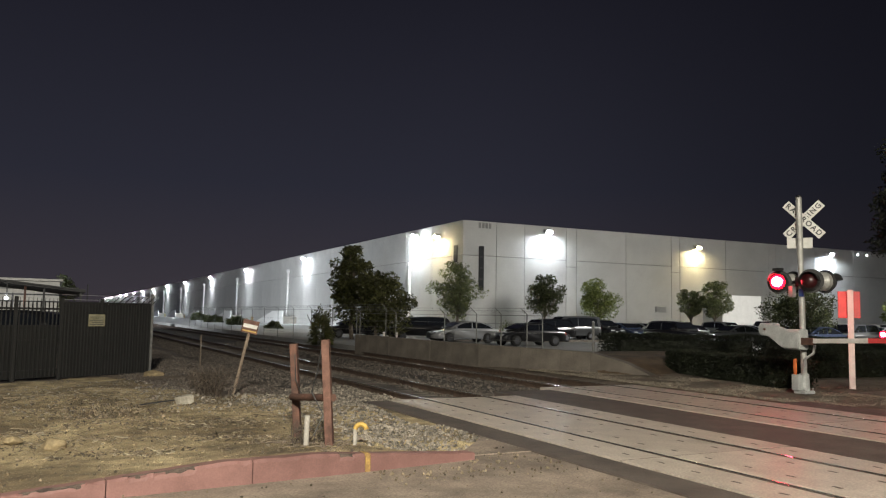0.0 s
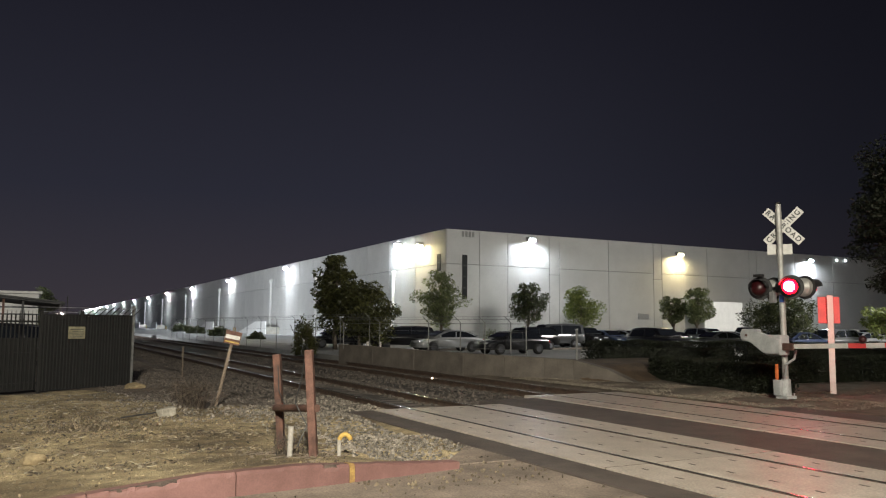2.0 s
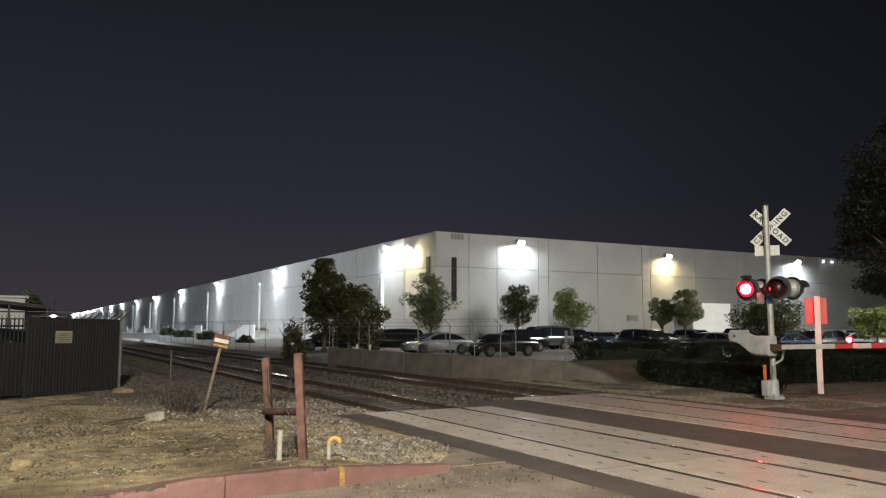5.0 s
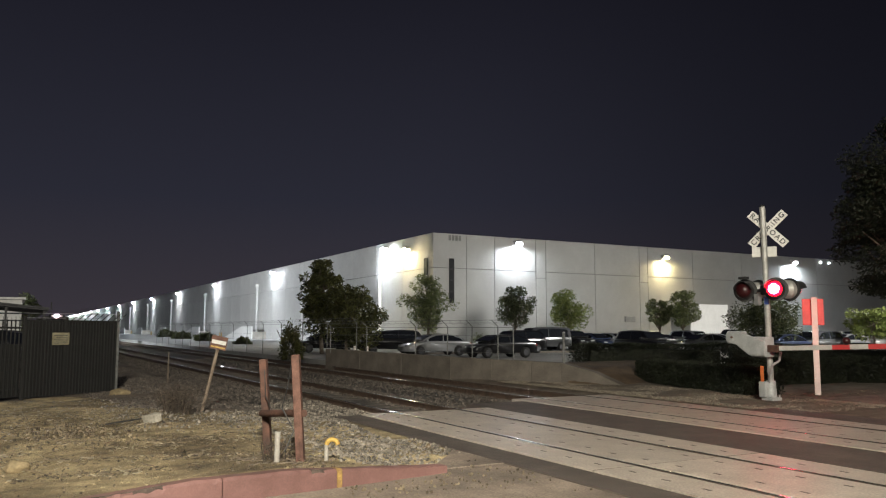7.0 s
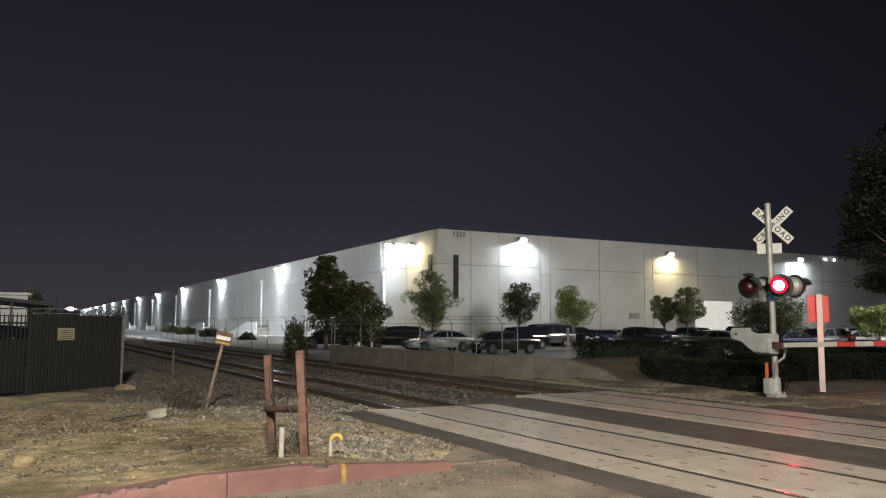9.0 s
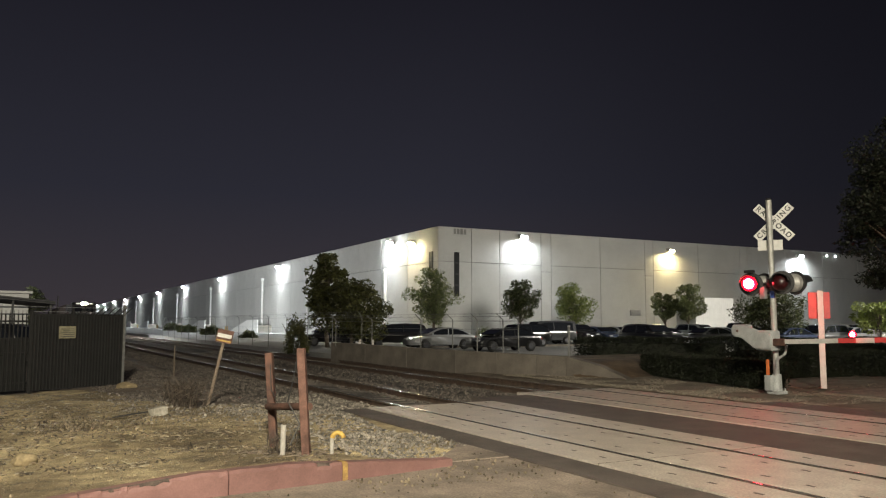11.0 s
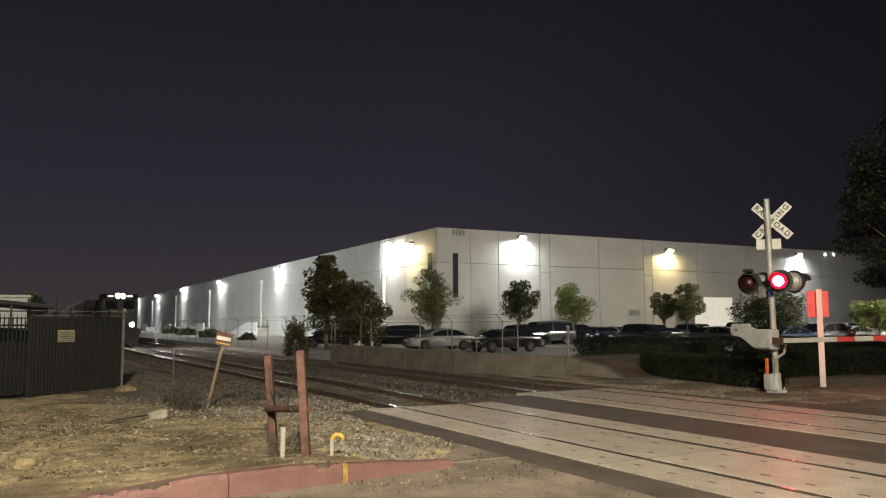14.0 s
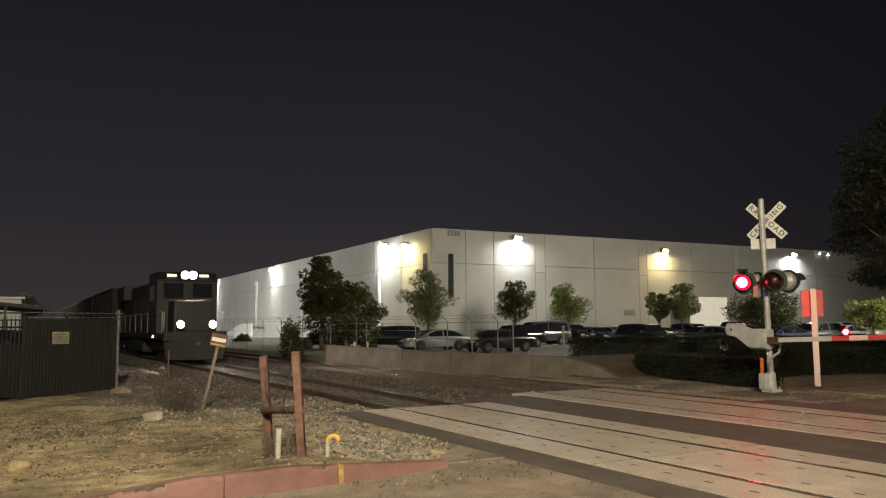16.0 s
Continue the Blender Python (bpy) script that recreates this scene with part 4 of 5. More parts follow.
def scrub(place, n, r, h, label, seed):
    t = thing("dry_scrub", Matrix.Translation(place), label, "shrub")
    rng = random.Random(seed)
    bm = bmesh.new()
    for _ in range(n):
        a = rng.uniform(0, 6.28)
        p = Vector((rng.gauss(0, r * 0.25), rng.gauss(0, r * 0.25), 0))
        d = Vector((math.cos(a) * rng.uniform(0.1, 1) * r, math.sin(a) * rng.uniform(0.1, 1) * r, h * rng.uniform(0.4, 1)))
        tube(bm, p, p + d * 0.6, 0.009, 0.006, 4)
        q = p + d * 0.6
        for _ in range(3):
            e = q + Vector((rng.gauss(0, 0.16), rng.gauss(0, 0.16), rng.uniform(-0.05, 0.25))) * h
            tube(bm, q, e, 0.006, 0.003, 3)
    part("brush", bm, M_BRUSH, t, "bare dry stems")


scrub((3.05, 17.1, -0.05), 70, 0.5, 0.85, "bare dry scrub beside the leaning stake", 4)
scrub((3.05, 10.15, -0.05), 26, 0.3, 0.5, "dead brush caught between the steel posts", 5)
scrub((3.3, 19.2, -0.1), 40, 0.6, 0.7, "bare dry scrub on the stony slope", 6)


# ---- retaining wall and wire fence ----
WALL_PTS = [(13.2, 36.0), (13.55, 32.6), (13.95, 29.2), (14.4, 25.9), (14.95, 23.9), (15.6, 22.4), (16.1, 21.4), (17.0, 19.45)]


def retaining_wall():
    t = thing("retaining_wall", pose(0, 0, 0), "low brownish concrete wall in cast lengths along the line", "wall", kind="structure")
    for i, (a, b) in enumerate(zip(WALL_PTS, WALL_PTS[1:])):
        d = Vector((b[0] - a[0], b[1] - a[1], 0))
        ang = math.degrees(math.atan2(d.y, d.x))
        h0, h1 = 0.80 - 0.03 * i, 0.78 - 0.03 * i
        if i == len(WALL_PTS) - 2:
            h0, h1 = 0.62, -0.02
        bm = bmesh.new()
        prof = [(0.006, -0.45), (d.length - 0.006, -0.45), (d.length - 0.006, h1), (d.length * 0.55, h1 * 0.4 + h0 * 0.6), (0.006, h0)]
        vs0 = [bm.verts.new((x, 0, z)) for x, z in prof]
        vs1 = [bm.verts.new((x, 0.25 if i < len(WALL_PTS) - 2 else 0.42, z)) for x, z in prof]
        bm.faces.new(vs0), bm.faces.new(vs1[::-1])
        for k in range(len(prof)):
            bm.faces.new((vs0[k], vs1[k], vs1[(k + 1) % len(prof)], vs0[(k + 1) % len(prof)]))
        bmesh.ops.recalc_face_normals(bm, faces=bm.faces[:])
        bmesh.ops.bevel(bm, geom=bm.edges[:], offset=0.012, segments=1, affect="EDGES")
        part("wall_length", bm, M_CONC, t, m=pose(a[0], a[1], 0, 0, 0, ang))
    return t


retaining_wall()


def wire_post(parent, x, y, z0, h, side):
    p = part("post", tubed((x, y, z0), (x, y, z0 + h), 0.022, n=8), M_GALVDARK, parent)
    part("outrigger", tubed((x, y, z0 + h - 0.01), (x - 0.2 * side, y + 0.12 * side, z0 + h + 0.22), 0.014, n=6), M_GALVDARK, p, "slanted arm for barbed wire")


def wire_fence(pts, z0, h, label, wires, side=1):
    t = thing("wire_fence", pose(0, 0, 0), label, "fence", "wire fences")
    for x, y in pts:
        wire_post(t, x, y, z0, h, side)
    for a, b in zip(pts, pts[1:]):
        for z in wires:
            bm = bmesh.new()
            if z < h:
                tube(bm, (a[0], a[1], z0 + z), (b[0], b[1], z0 + z), 0.011 if z > h - 0.1 else 0.006, None, 5)
            else:
                o = (z - h)
                off = Vector((-0.2 * side, 0.12 * side, 0)) * (o / 0.22)
                tube(bm, Vector((a[0], a[1], z0 + z)) + off, Vector((b[0], b[1], z0 + z)) + off, 0.006, None, 4)
            part("wire", bm, M_GALVDARK, t)
        # a coil of barbed wire along the top
        bm = bmesh.new()
        n = max(4, int(math.hypot(b[0] - a[0], b[1] - a[1]) / 0.12))
        prev = None
        for k in range(n + 1):
            f = k / n
            c = Vector((a[0] + (b[0] - a[0]) * f, a[1] + (b[1] - a[1]) * f, z0 + h + 0.14))
            c += Vector((0.10 * math.cos(k * 1.4), 0.05 * math.cos(k * 1.4), 0.10 * math.sin(k * 1.4)))
            if prev:
                tube(bm, prev, c, 0.004, None, 3, False)
            prev = c
        part("barbed_coil", bm, M_GALVDARK, t)


wire_fence([(13.25, 35.5), (13.7, 32.2), (14.2, 28.4), (14.5, 26.3), (14.75, 24.9), (15.1, 23.7), (15.35, 23.1)], 0.6, 1.25,
           "wire fence with barbed wire standing on the concrete wall", (0.3, 0.6, 0.9, 1.2, 1.36, 1.46))
wire_fence([(15.6 + 0.02 * k, 38 + 4.4 * k) for k in range(16)], -0.1, 2.2,
           "galvanised wire fence along the truck yard", (0.5, 1.0, 1.5, 2.15, 2.3, 2.4))
end_post = thing("pale_post", pose(16.64, 21.93, -0.05), "pale round post at the end of the wall", "post")
part("post", tubed((0, 0, 0), (0, 0, 1.66), 0.045), M_GALVDARK, end_post)
part("cap", tubed((0, 0, 1.66), (0, 0, 1.7), 0.058, 0.03), M_GALV, end_post)


def bank_height(x, y):
    """Earth that rises from the end of the wall to the foot of the hedge."""
    k = max(0, min(1, (y - 19.3 - 0.12 * (x - 17)) / 2.6))
    side = max(0, min(1, (x - 15.95 + 0.42 * (y - 21.6)) / 0.35)) if y < 24 else 1
    return -0.06 + 0.50 * k * k * (3 - 2 * k) * side + bumps(x, y, 1.3, 0.03)


sheet("verge", 16.2, 23.2, 18.6, 25.5, 40, 40, bank_height, M_BANK, "bare brown earth bank between the wall and the hedge")
tagged(part("kerb", boxed((24, 49.0, -0.1), (62, 49.3, 0.14), 0.03), M_CONC), "concrete kerb of a planted strip in the parking lot", "kerb", kind="structure")


# ---- plants ----
def leaf_cloud(points, size, rng, up=0.35):
    """Folded leaf blades at the points, in one mesh."""
    n = len(points)
    p = np.array(points)
    a = rng.normal(size=(n, 3))
    a[:, 2] = a[:, 2] * 0.7 - up
    a /= np.linalg.norm(a, axis=1)[:, None]
    b = np.cross(a, rng.normal(size=(n, 3)))
    b /= np.linalg.norm(b, axis=1)[:, None] + 1e-9
    s = size * rng.uniform(0.6, 1.35, (n, 1))
    v = np.stack([p - a * s, p + b * s * 0.36, p + a * s, p - b * s * 0.36], 1).reshape(-1, 3)
    f = np.arange(4 * n).reshape(-1, 4)
    return v, f


def cloud_part(name, points, size, material, parent, seed, label=""):
    rng = np.random.default_rng(seed)
    v, f = leaf_cloud(points, size, rng)
    me = bpy.data.meshes.new(name)
    me.from_pydata(v.tolist(), [], f.tolist())
    me.materials.append(material)
    ob = new(name, me)
    ob.parent = parent
    if label:
        ob["label"] = label
    return ob


def tree(place, height, spread, crown_low, material, leaves, label, seed, lean=(0, 0), leaf=0.14, clumps=34, squash=1.0):
    t = thing("tree", Matrix.Translation(place), label, "tree")
    rng = random.Random(seed)
    nr = np.random.default_rng(seed)
    bm = bmesh.new()
    top = Vector((lean[0], lean[1], height * 0.72))
    p0, r0 = Vector((0, 0, -0.1)), 0.035 * height ** 0.8
    knots = [p0]
    for k in range(1, 6):
        f = k / 5
        knots.append(Vector((top.x * f + rng.gauss(0, 0.05), top.y * f + rng.gauss(0, 0.05), top.z * f)))
    for k in range(5):
        tube(bm, knots[k], knots[k + 1], r0 * (1 - 0.16 * k), r0 * (1 - 0.16 * (k + 1)), 8)
    trunk = part("trunk", bm, M_BARK, t, "bark-covered trunk", smooth=True)
    mid = (crown_low + height) / 2
    half = (height - crown_low) / 2
    pts = []
    bm = bmesh.new()
    for i in range(clumps):
        while True:
            d = Vector((rng.uniform(-1, 1), rng.uniform(-1, 1), rng.uniform(-1, 1)))
            if 0.25 < d.length < 1:
                break
        d *= 0.86 + 0.3 * noise.noise(d * 1.7 + Vector((seed, 0, 0)))
        wide = spread * (1.0 - 0.28 * max(0, d.z) - 0.15 * max(0, -d.z))
        c = Vector((d.x * wide, d.y * wide * squash, mid + d.z * half)) + Vector((lean[0], lean[1], 0)) * ((mid + d.z * half) / height)
        k = knots[2 + rng.randrange(3)]
        tube(bm, k, k.lerp(c, 0.9), r0 * 0.28, r0 * 0.08, 5)
        rad = spread * rng.uniform(0.22, 0.46) * (34 / clumps) ** 0.25
        m = leaves // clumps
        q = nr.normal(size=(m, 3))
        q /= np.linalg.norm(q, axis=1)[:, None]
        q *= (rad * nr.uniform(0.3, 1, (m, 1)) ** 0.5) * np.array([1, 1, 0.72])
        pts.append(q + np.array(c))
    part("branchwork", bm, M_BARK, trunk, "thin limbs")
    cloud_part("crown", np.concatenate(pts), leaf, material, t, seed, "uneven leafy crown with gaps")
    return t


def at(px_az, dist):
    """A place on the ground by bearing from the track's direction and distance."""
    return Vector((math.sin(radians(px_az)) * dist, math.cos(radians(px_az)) * dist, 0))


tree(at(19.9, 57), 7.0, 1.8, 1.6, M_OLIVE, 6500, "dense dark tree at the edge of the lot, lit on top", 11, (-0.2, 0.1), 0.15, 70)
tree(at(21.65, 54), 4.95, 2.9, 0.5, M_OLIVE, 8000, "broad dark tree with a low crown", 12, (0, 0), 0.15, 95)
tree(at(27.5, 74), 7.0, 2.5, 1.5, M_LEAF, 8500, "young green tree with an open crown before the wall", 13, (0, 0), 0.115, 70)
tree(at(33.75, 76), 6.1, 2.0, 1.8, M_LEAFDARK, 7000, "young dark tree with an open crown before the wall", 14, (0.0, 0), 0.115, 60)
tree(at(38.0, 79), 5.8, 2.1, 1.5, M_LEAFLIME, 7000, "young lime-green tree before the wall", 15, (-0.9, 0.5), 0.11, 56)
tree(at(43.9, 82), 5.5, 1.5, 1.8, M_LEAF, 4500, "small green tree before the wall", 16, (0, 0), 0.11, 44)
tree(at(45.3, 80), 5.9, 1.6, 1.8, M_LEAF, 5500, "young green tree before the wall", 17, (0.3, 0), 0.11, 50)
tree(at(50.9, 62), 4.1, 2.8, 0.8, M_LEAFDARK, 8000, "broad dark tree behind the crossing signal", 18, (0, 0), 0.11, 46)
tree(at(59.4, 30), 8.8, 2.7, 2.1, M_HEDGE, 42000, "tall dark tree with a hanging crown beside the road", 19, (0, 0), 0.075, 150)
tree(at(57.0, 66), 3.7, 1.7, 1.0, M_LEAFLIME, 3000, "low yellow-green tree among the parked cars", 20, (0, 0), 0.15, 26)
tree(at(0.6, 120), 7.0, 2.2, 1.5, M_LEAFDARK, 3000, "dark tree behind the white building", 21, (0, 0), 0.2, 30)


def bush(place, r, h, n, material, label, seed):
    t = thing("bush", Matrix.Translation(place), label, "bush")
    nr = np.random.default_rng(seed)
    q = nr.normal(size=(n, 3))
    q /= np.linalg.norm(q, axis=1)[:, None]
    lump = np.array([0.75 + 0.5 * noise.noise(Vector(v) * 2.2 + Vector((seed, 0, 0))) for v in q])[:, None]
    q *= nr.uniform(0.35, 1, (n, 1)) ** 0.4 * lump
    q[:, 2] = np.abs(q[:, 2])
    cloud_part("foliage", q * np.array([r, r, h * 1.1]), 0.05 + 0.03 * r, material, t, seed)
    bm = bmesh.new()
    for k in range(7):
        tube(bm, (0, 0, -0.1), (nr.normal() * r * 0.4, nr.normal() * r * 0.4, h * 0.7), 0.02, 0.008, 5)
    part("stem", bm, M_BARK, t)


bush(at(17.75, 46), 0.85, 2.45, 3600, M_OLIVE, "dark upright bush beside the track", 31)
for i, (az, d, r, h) in enumerate(((10.3, 150, 2.0, 1.5), (11.8, 120, 1.9, 1.3), (14.4, 95, 1.2, 0.9), (9.3, 185, 2.2, 1.9))):
    bush(at(az, d), r, h, 5000, M_LEAFDARK, "low dark bush along the yard fence", 32 + i)
for i, x in enumerate((43.2, 45.4, 47.3, 49.2)):
    bush((x, 71.6, 0), 1.2, 1.5, 900, M_LEAF, "low green shrub at the foot of the wall", 41 + i)


def hedge(name, pts, wide, h, n, seed, label):
    """A clipped hedge: dense leaves on a twiggy core along a line."""
    t = thing(name, pose(0, 0, 0), label, "hedge")
    nr = np.random.default_rng(seed)
    out = []
    lens = [math.dist(a, b) for a, b in zip(pts, pts[1:])]
    for a, b, l in zip(pts, pts[1:], lens):
        m = int(n * l / sum(lens))
        d = np.array([b[0] - a[0], b[1] - a[1]]) / l
        nrm = np.array([-d[1], d[0]])
        u, s, z = nr.uniform(0, l, m), nr.uniform(-1, 1, m), nr.uniform(0, 1, m)
        face = nr.integers(0, 3, m)
        s = np.where(face == 0, -1 + nr.exponential(0.1, m), np.where(face == 1, 1 - nr.exponential(0.1, m), s))
        z = np.where(face == 2, 1 - nr.exponential(0.06, m), z)
        lump = np.array([1 + 0.10 * noise.noise(Vector((x * 0.8, zz * 2, seed))) for x, zz in zip(u, z)])
        xy = np.array(a) + u[:, None] * d + (s * lump * wide / 2)[:, None] * nrm
        out.append(np.column_stack([xy, z * h * lump]))
        bm = bmesh.new()
        q = pose(a[0], a[1], 0, 0, 0, math.degrees(math.atan2(d[1], d[0])))
        box(bm, (0.15, -wide * 0.3, -0.1), (l - 0.35, wide * 0.3, h * 0.78), 0.1, q)
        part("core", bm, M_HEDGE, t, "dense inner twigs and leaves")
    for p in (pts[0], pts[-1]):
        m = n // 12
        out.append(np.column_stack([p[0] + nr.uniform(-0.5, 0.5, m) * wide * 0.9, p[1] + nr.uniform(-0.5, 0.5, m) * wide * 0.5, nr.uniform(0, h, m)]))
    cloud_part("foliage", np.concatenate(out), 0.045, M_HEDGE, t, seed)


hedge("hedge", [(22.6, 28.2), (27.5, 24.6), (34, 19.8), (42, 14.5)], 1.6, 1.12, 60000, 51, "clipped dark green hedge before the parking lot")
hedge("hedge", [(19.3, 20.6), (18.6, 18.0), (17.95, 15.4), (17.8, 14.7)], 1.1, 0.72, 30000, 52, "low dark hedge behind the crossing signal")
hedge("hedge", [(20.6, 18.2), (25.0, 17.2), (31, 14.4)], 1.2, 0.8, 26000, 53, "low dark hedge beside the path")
tagged(part("pavement", boxed((17.8, 9.3, -0.2), (30, 13.2, 0.015), 0.01), M_ROAD), "tan earth path beside the road", "pavement", kind="structure")


# ---- crossing signal ----
def words(text, size, material, parent, m, label):
    cu = bpy.data.curves.new("lettering", "FONT")
    cu.body, cu.size, cu.extrude, cu.align_x, cu.align_y = text, size, 0.002, "CENTER", "CENTER"
    cu.space_character, cu.offset = 1.32, 0.004
    cu.materials.append(material)
    ob = new("lettering", cu)
    ob.parent = parent
    ob.matrix_basis = m
    ob["label"] = label
    return ob


def ring(bm, r0, r1, y0, y1, n=24, centre=(0, 0, 0)):
    """A pipe wall along y between two radii."""
    c = Vector(centre)
    loops = []
    for r, y in ((r0, y0), (r1, y0), (r1, y1), (r0, y1)):
        loops.append([bm.verts.new(c + Vector((r * math.cos(6.28318 * k / n), y, r * math.sin(6.28318 * k / n)))) for k in range(n)])
    for a, b in zip(loops, loops[1:] + loops[:1]):
        for k in range(n):
            bm.faces.new((a[k], a[(k + 1) % n], b[(k + 1) % n], b[k]))
    bmesh.ops.recalc_face_normals(bm, faces=bm.faces[:])
    return bm


SIGNAL_AT = (16.54, 13.44, 0)
FACE = -52.0     # turn of the sign and lamps, whose fronts look along local -y
signal = thing("crossing_signal", pose(*SIGNAL_AT, 0, 0, 0), "silver crossing signal mast with crossbuck, red flashing lamps and gate machine", "crossing signal")
part("mast", tubed((0, 0, 0.3), (-0.03, 0.03, 4.82), 0.072, n=16), M_ALU, signal, "tall aluminium pole", smooth=False)
part("mast_cap", tubed((-0.03, 0.03, 4.82), (-0.03, 0.03, 4.87), 0.08, 0.05, 16), M_BLACK, signal, "dark pole cap")
basepart = part("base", boxed((-0.17, -0.17, 0.0), (0.17, 0.17, 0.08), 0.02), M_GREYBOX, signal)
part("junction_box", boxed((-0.24, -0.02, 0.08), (-0.08, 0.18, 0.46), 0.02), M_GREYBOX, signal, "grey junction box")
part("base_collar", tubed((0, 0, 0.08), (0, 0, 0.48), 0.13, 0.11, 12), M_GREYBOX, signal)
for dx, dy in ((-0.13, -0.13), (0.13, -0.13), (-0.13, 0.13), (0.13, 0.13)):
    part("anchor_bolt", tubed((dx, dy, 0.08), (dx, dy, 0.14), 0.018, n=6), M_GALV, basepart)
part("conduit", bent(bmesh.new(), [Vector((-0.1, -0.05, 0.45)), Vector((-0.1, -0.12, 0.85)), Vector((0.02, -0.25, 0.98)), Vector((0.05, -0.28, 1.2))], 0.03, 8), M_GALV, signal, "bent cable conduit")
part("marker", boxed((-0.22, 0.06, 0.42), (-0.17, 0.13, 0.84), 0.01), M_ORANGE, signal, "orange flexible marker")

face = pose(0, 0, 0, 0, 0, FACE)
# crossbuck, mounted behind the pole
for ang, text in ((45, "RAILROAD"), (-45, "CROSSING")):
    m = pose(-0.02, 0.02, 4.27) @ face @ pose(0.09, 0.11 + (0.0 if ang > 0 else 0.02), 0, 0, ang, 0)
    blade = part("crossbuck_blade", boxed((-0.58, -0.006, -0.108), (0.58, 0.006, 0.108), 0.004), M_WHITE, signal, "white reflective blade with black letters", m=m)
    words(text, 0.18, M_BLACK, blade, pose(0, -0.008, 0, 90, 0, 0), "black letters reading " + text)
plate = part("track_plate", boxed((-0.30, 0.10, -0.16), (0.28, 0.112, 0.10), 0.004), M_WHITE, signal, "blank white back of a small plate", m=pose(-0.02, 0.02, 3.72) @ face)
part("plate_band", boxed((-0.05, 0.06, -0.05), (0.05, 0.10, 0.05)), M_GALV, plate)

# lamps: two toward the near road, two toward the far one
part("cross_arm", tubed((0.0, -0.52, 2.72), (0.0, 0.52, 2.72), 0.04, n=10), M_BLACK, signal, "black arm that carries the lamps")
part("arm_clamp", boxed((-0.12, -0.12, 2.6), (0.12, 0.12, 2.84), 0.02), M_BLACK, signal)
part("terminal_box", boxed((-0.24, 0.08, 2.34), (-0.12, 0.22, 2.62), 0.02), M_GALV, signal, "small cable box")
part("tag", boxed((-0.11, -0.1, 2.36), (-0.085, 0.02, 2.54), 0.004), plain("blue_plate", (0.05, 0.10, 0.35), 0.4), signal, "small blue plate")


def flasher(dy, dx, turn):
    m = pose(dx, dy, 2.72, 0, 0, turn)
    ob = part("lamp_background", ring(bmesh.new(), 0.2165, 0.29, 0.10, 0.112, 28), M_BLACK, signal, "round black lamp background", m=m)
    bm = bmesh.new()
    tube(bm, (0, 0.34, 0), (0, 0.226, 0), 0.13, 0.22, 20)
    ring(bm, 0.2165, 0.225, 0.113, 0.226, 24)
    part("lamp_housing", bm, M_ALU if turn > 0 else M_BLACK, ob, "lamp housing")
    bm = ring(bmesh.new(), 0.2075, 0.216, -0.27, 0.12, 32)
    for v in bm.verts:
        if v.co.y < -0.1 and v.co.z < 0.02:
            v.co.y = -0.04
    part("hood", bm, M_BLACK, ob, "black visor over the lens")
    part("bracket", tubed((0, 0.28, -0.02), (0, 0.42, -0.02), 0.03, n=8), M_BLACK, ob)
    return ob


def half_lit_ball(place, turn, r):
    """Stand-in for a switched lamp: a half-lit ball turned front and away to flash."""
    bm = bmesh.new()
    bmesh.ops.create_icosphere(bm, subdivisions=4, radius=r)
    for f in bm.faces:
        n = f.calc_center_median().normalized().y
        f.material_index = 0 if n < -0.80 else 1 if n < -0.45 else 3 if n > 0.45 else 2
    return part("half_lit_ball", bm, [M_REDLIT, M_REDHALO, M_BLACK, M_REDOFF], signal, "round red lamp, half lit, turned in place of switching on and off", smooth=True)


part("lamp_vent", boxed((-0.37, 0.36, 3.0), (-0.21, 0.58, 3.07), 0.015), M_BLACK, signal, "small black cap above the lamp")
# each lamp gets an invented turning ball with one glowing side
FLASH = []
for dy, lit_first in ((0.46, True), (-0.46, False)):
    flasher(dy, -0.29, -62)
    FLASH.append((half_lit_ball((-0.29, dy, 2.72), -62, 0.205), (-0.29, dy, 2.72), -62, lit_first))
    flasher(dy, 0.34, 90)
    FLASH.append((half_lit_ball((0.34, dy, 2.72), 90, 0.205), (0.34, dy, 2.72), 90, lit_first))

# gate machine, counterweight and arm
machine = part("gate_machine", boxed((-0.42, -0.22, 1.06), (-0.08, 0.26, 1.56), 0.05), M_GREYBOX, signal, "grey gate machine box")
part("door_seam", boxed((-0.425, -0.16, 1.12), (-0.421, 0.2, 1.13)), M_BLACK, machine)
bm = prism(bmesh.new(), [(-0.26, 1.10), (0.22, 1.10), (0.62, 1.36), (0.92, 1.42), (0.94, 1.62), (0.80, 1.70), (0.3, 1.62), (-0.26, 1.44)], -0.50, -0.425, 0.02)
part("counterweight", bm, M_GREYBOX, signal, "long grey counterweight arm")
part("weight_plate", boxed((-0.424, 0.5, 1.38), (-0.2, 0.96, 1.70), 0.04), M_GREYBOX, signal, "thick cast weight")
part("weight_bolt", tubed((-0.53, 0.72, 1.54), (-0.49, 0.72, 1.54), 0.03, n=6), M_DARKRUST, signal)
part("shaft", tubed((-0.45, -0.14, 1.27), (0.3, -0.14, 1.27), 0.045, n=10), M_RUST, signal, "rusty pivot shaft")
part("arm_bracket", boxed((-0.36, -0.52, 1.19), (-0.24, -0.1, 1.36), 0.02), M_DARKRUST, signal, "rusty gate arm bracket")
k, y = 0, -0.36
arm_dir = Vector((0.0, -1.0, 0.036))
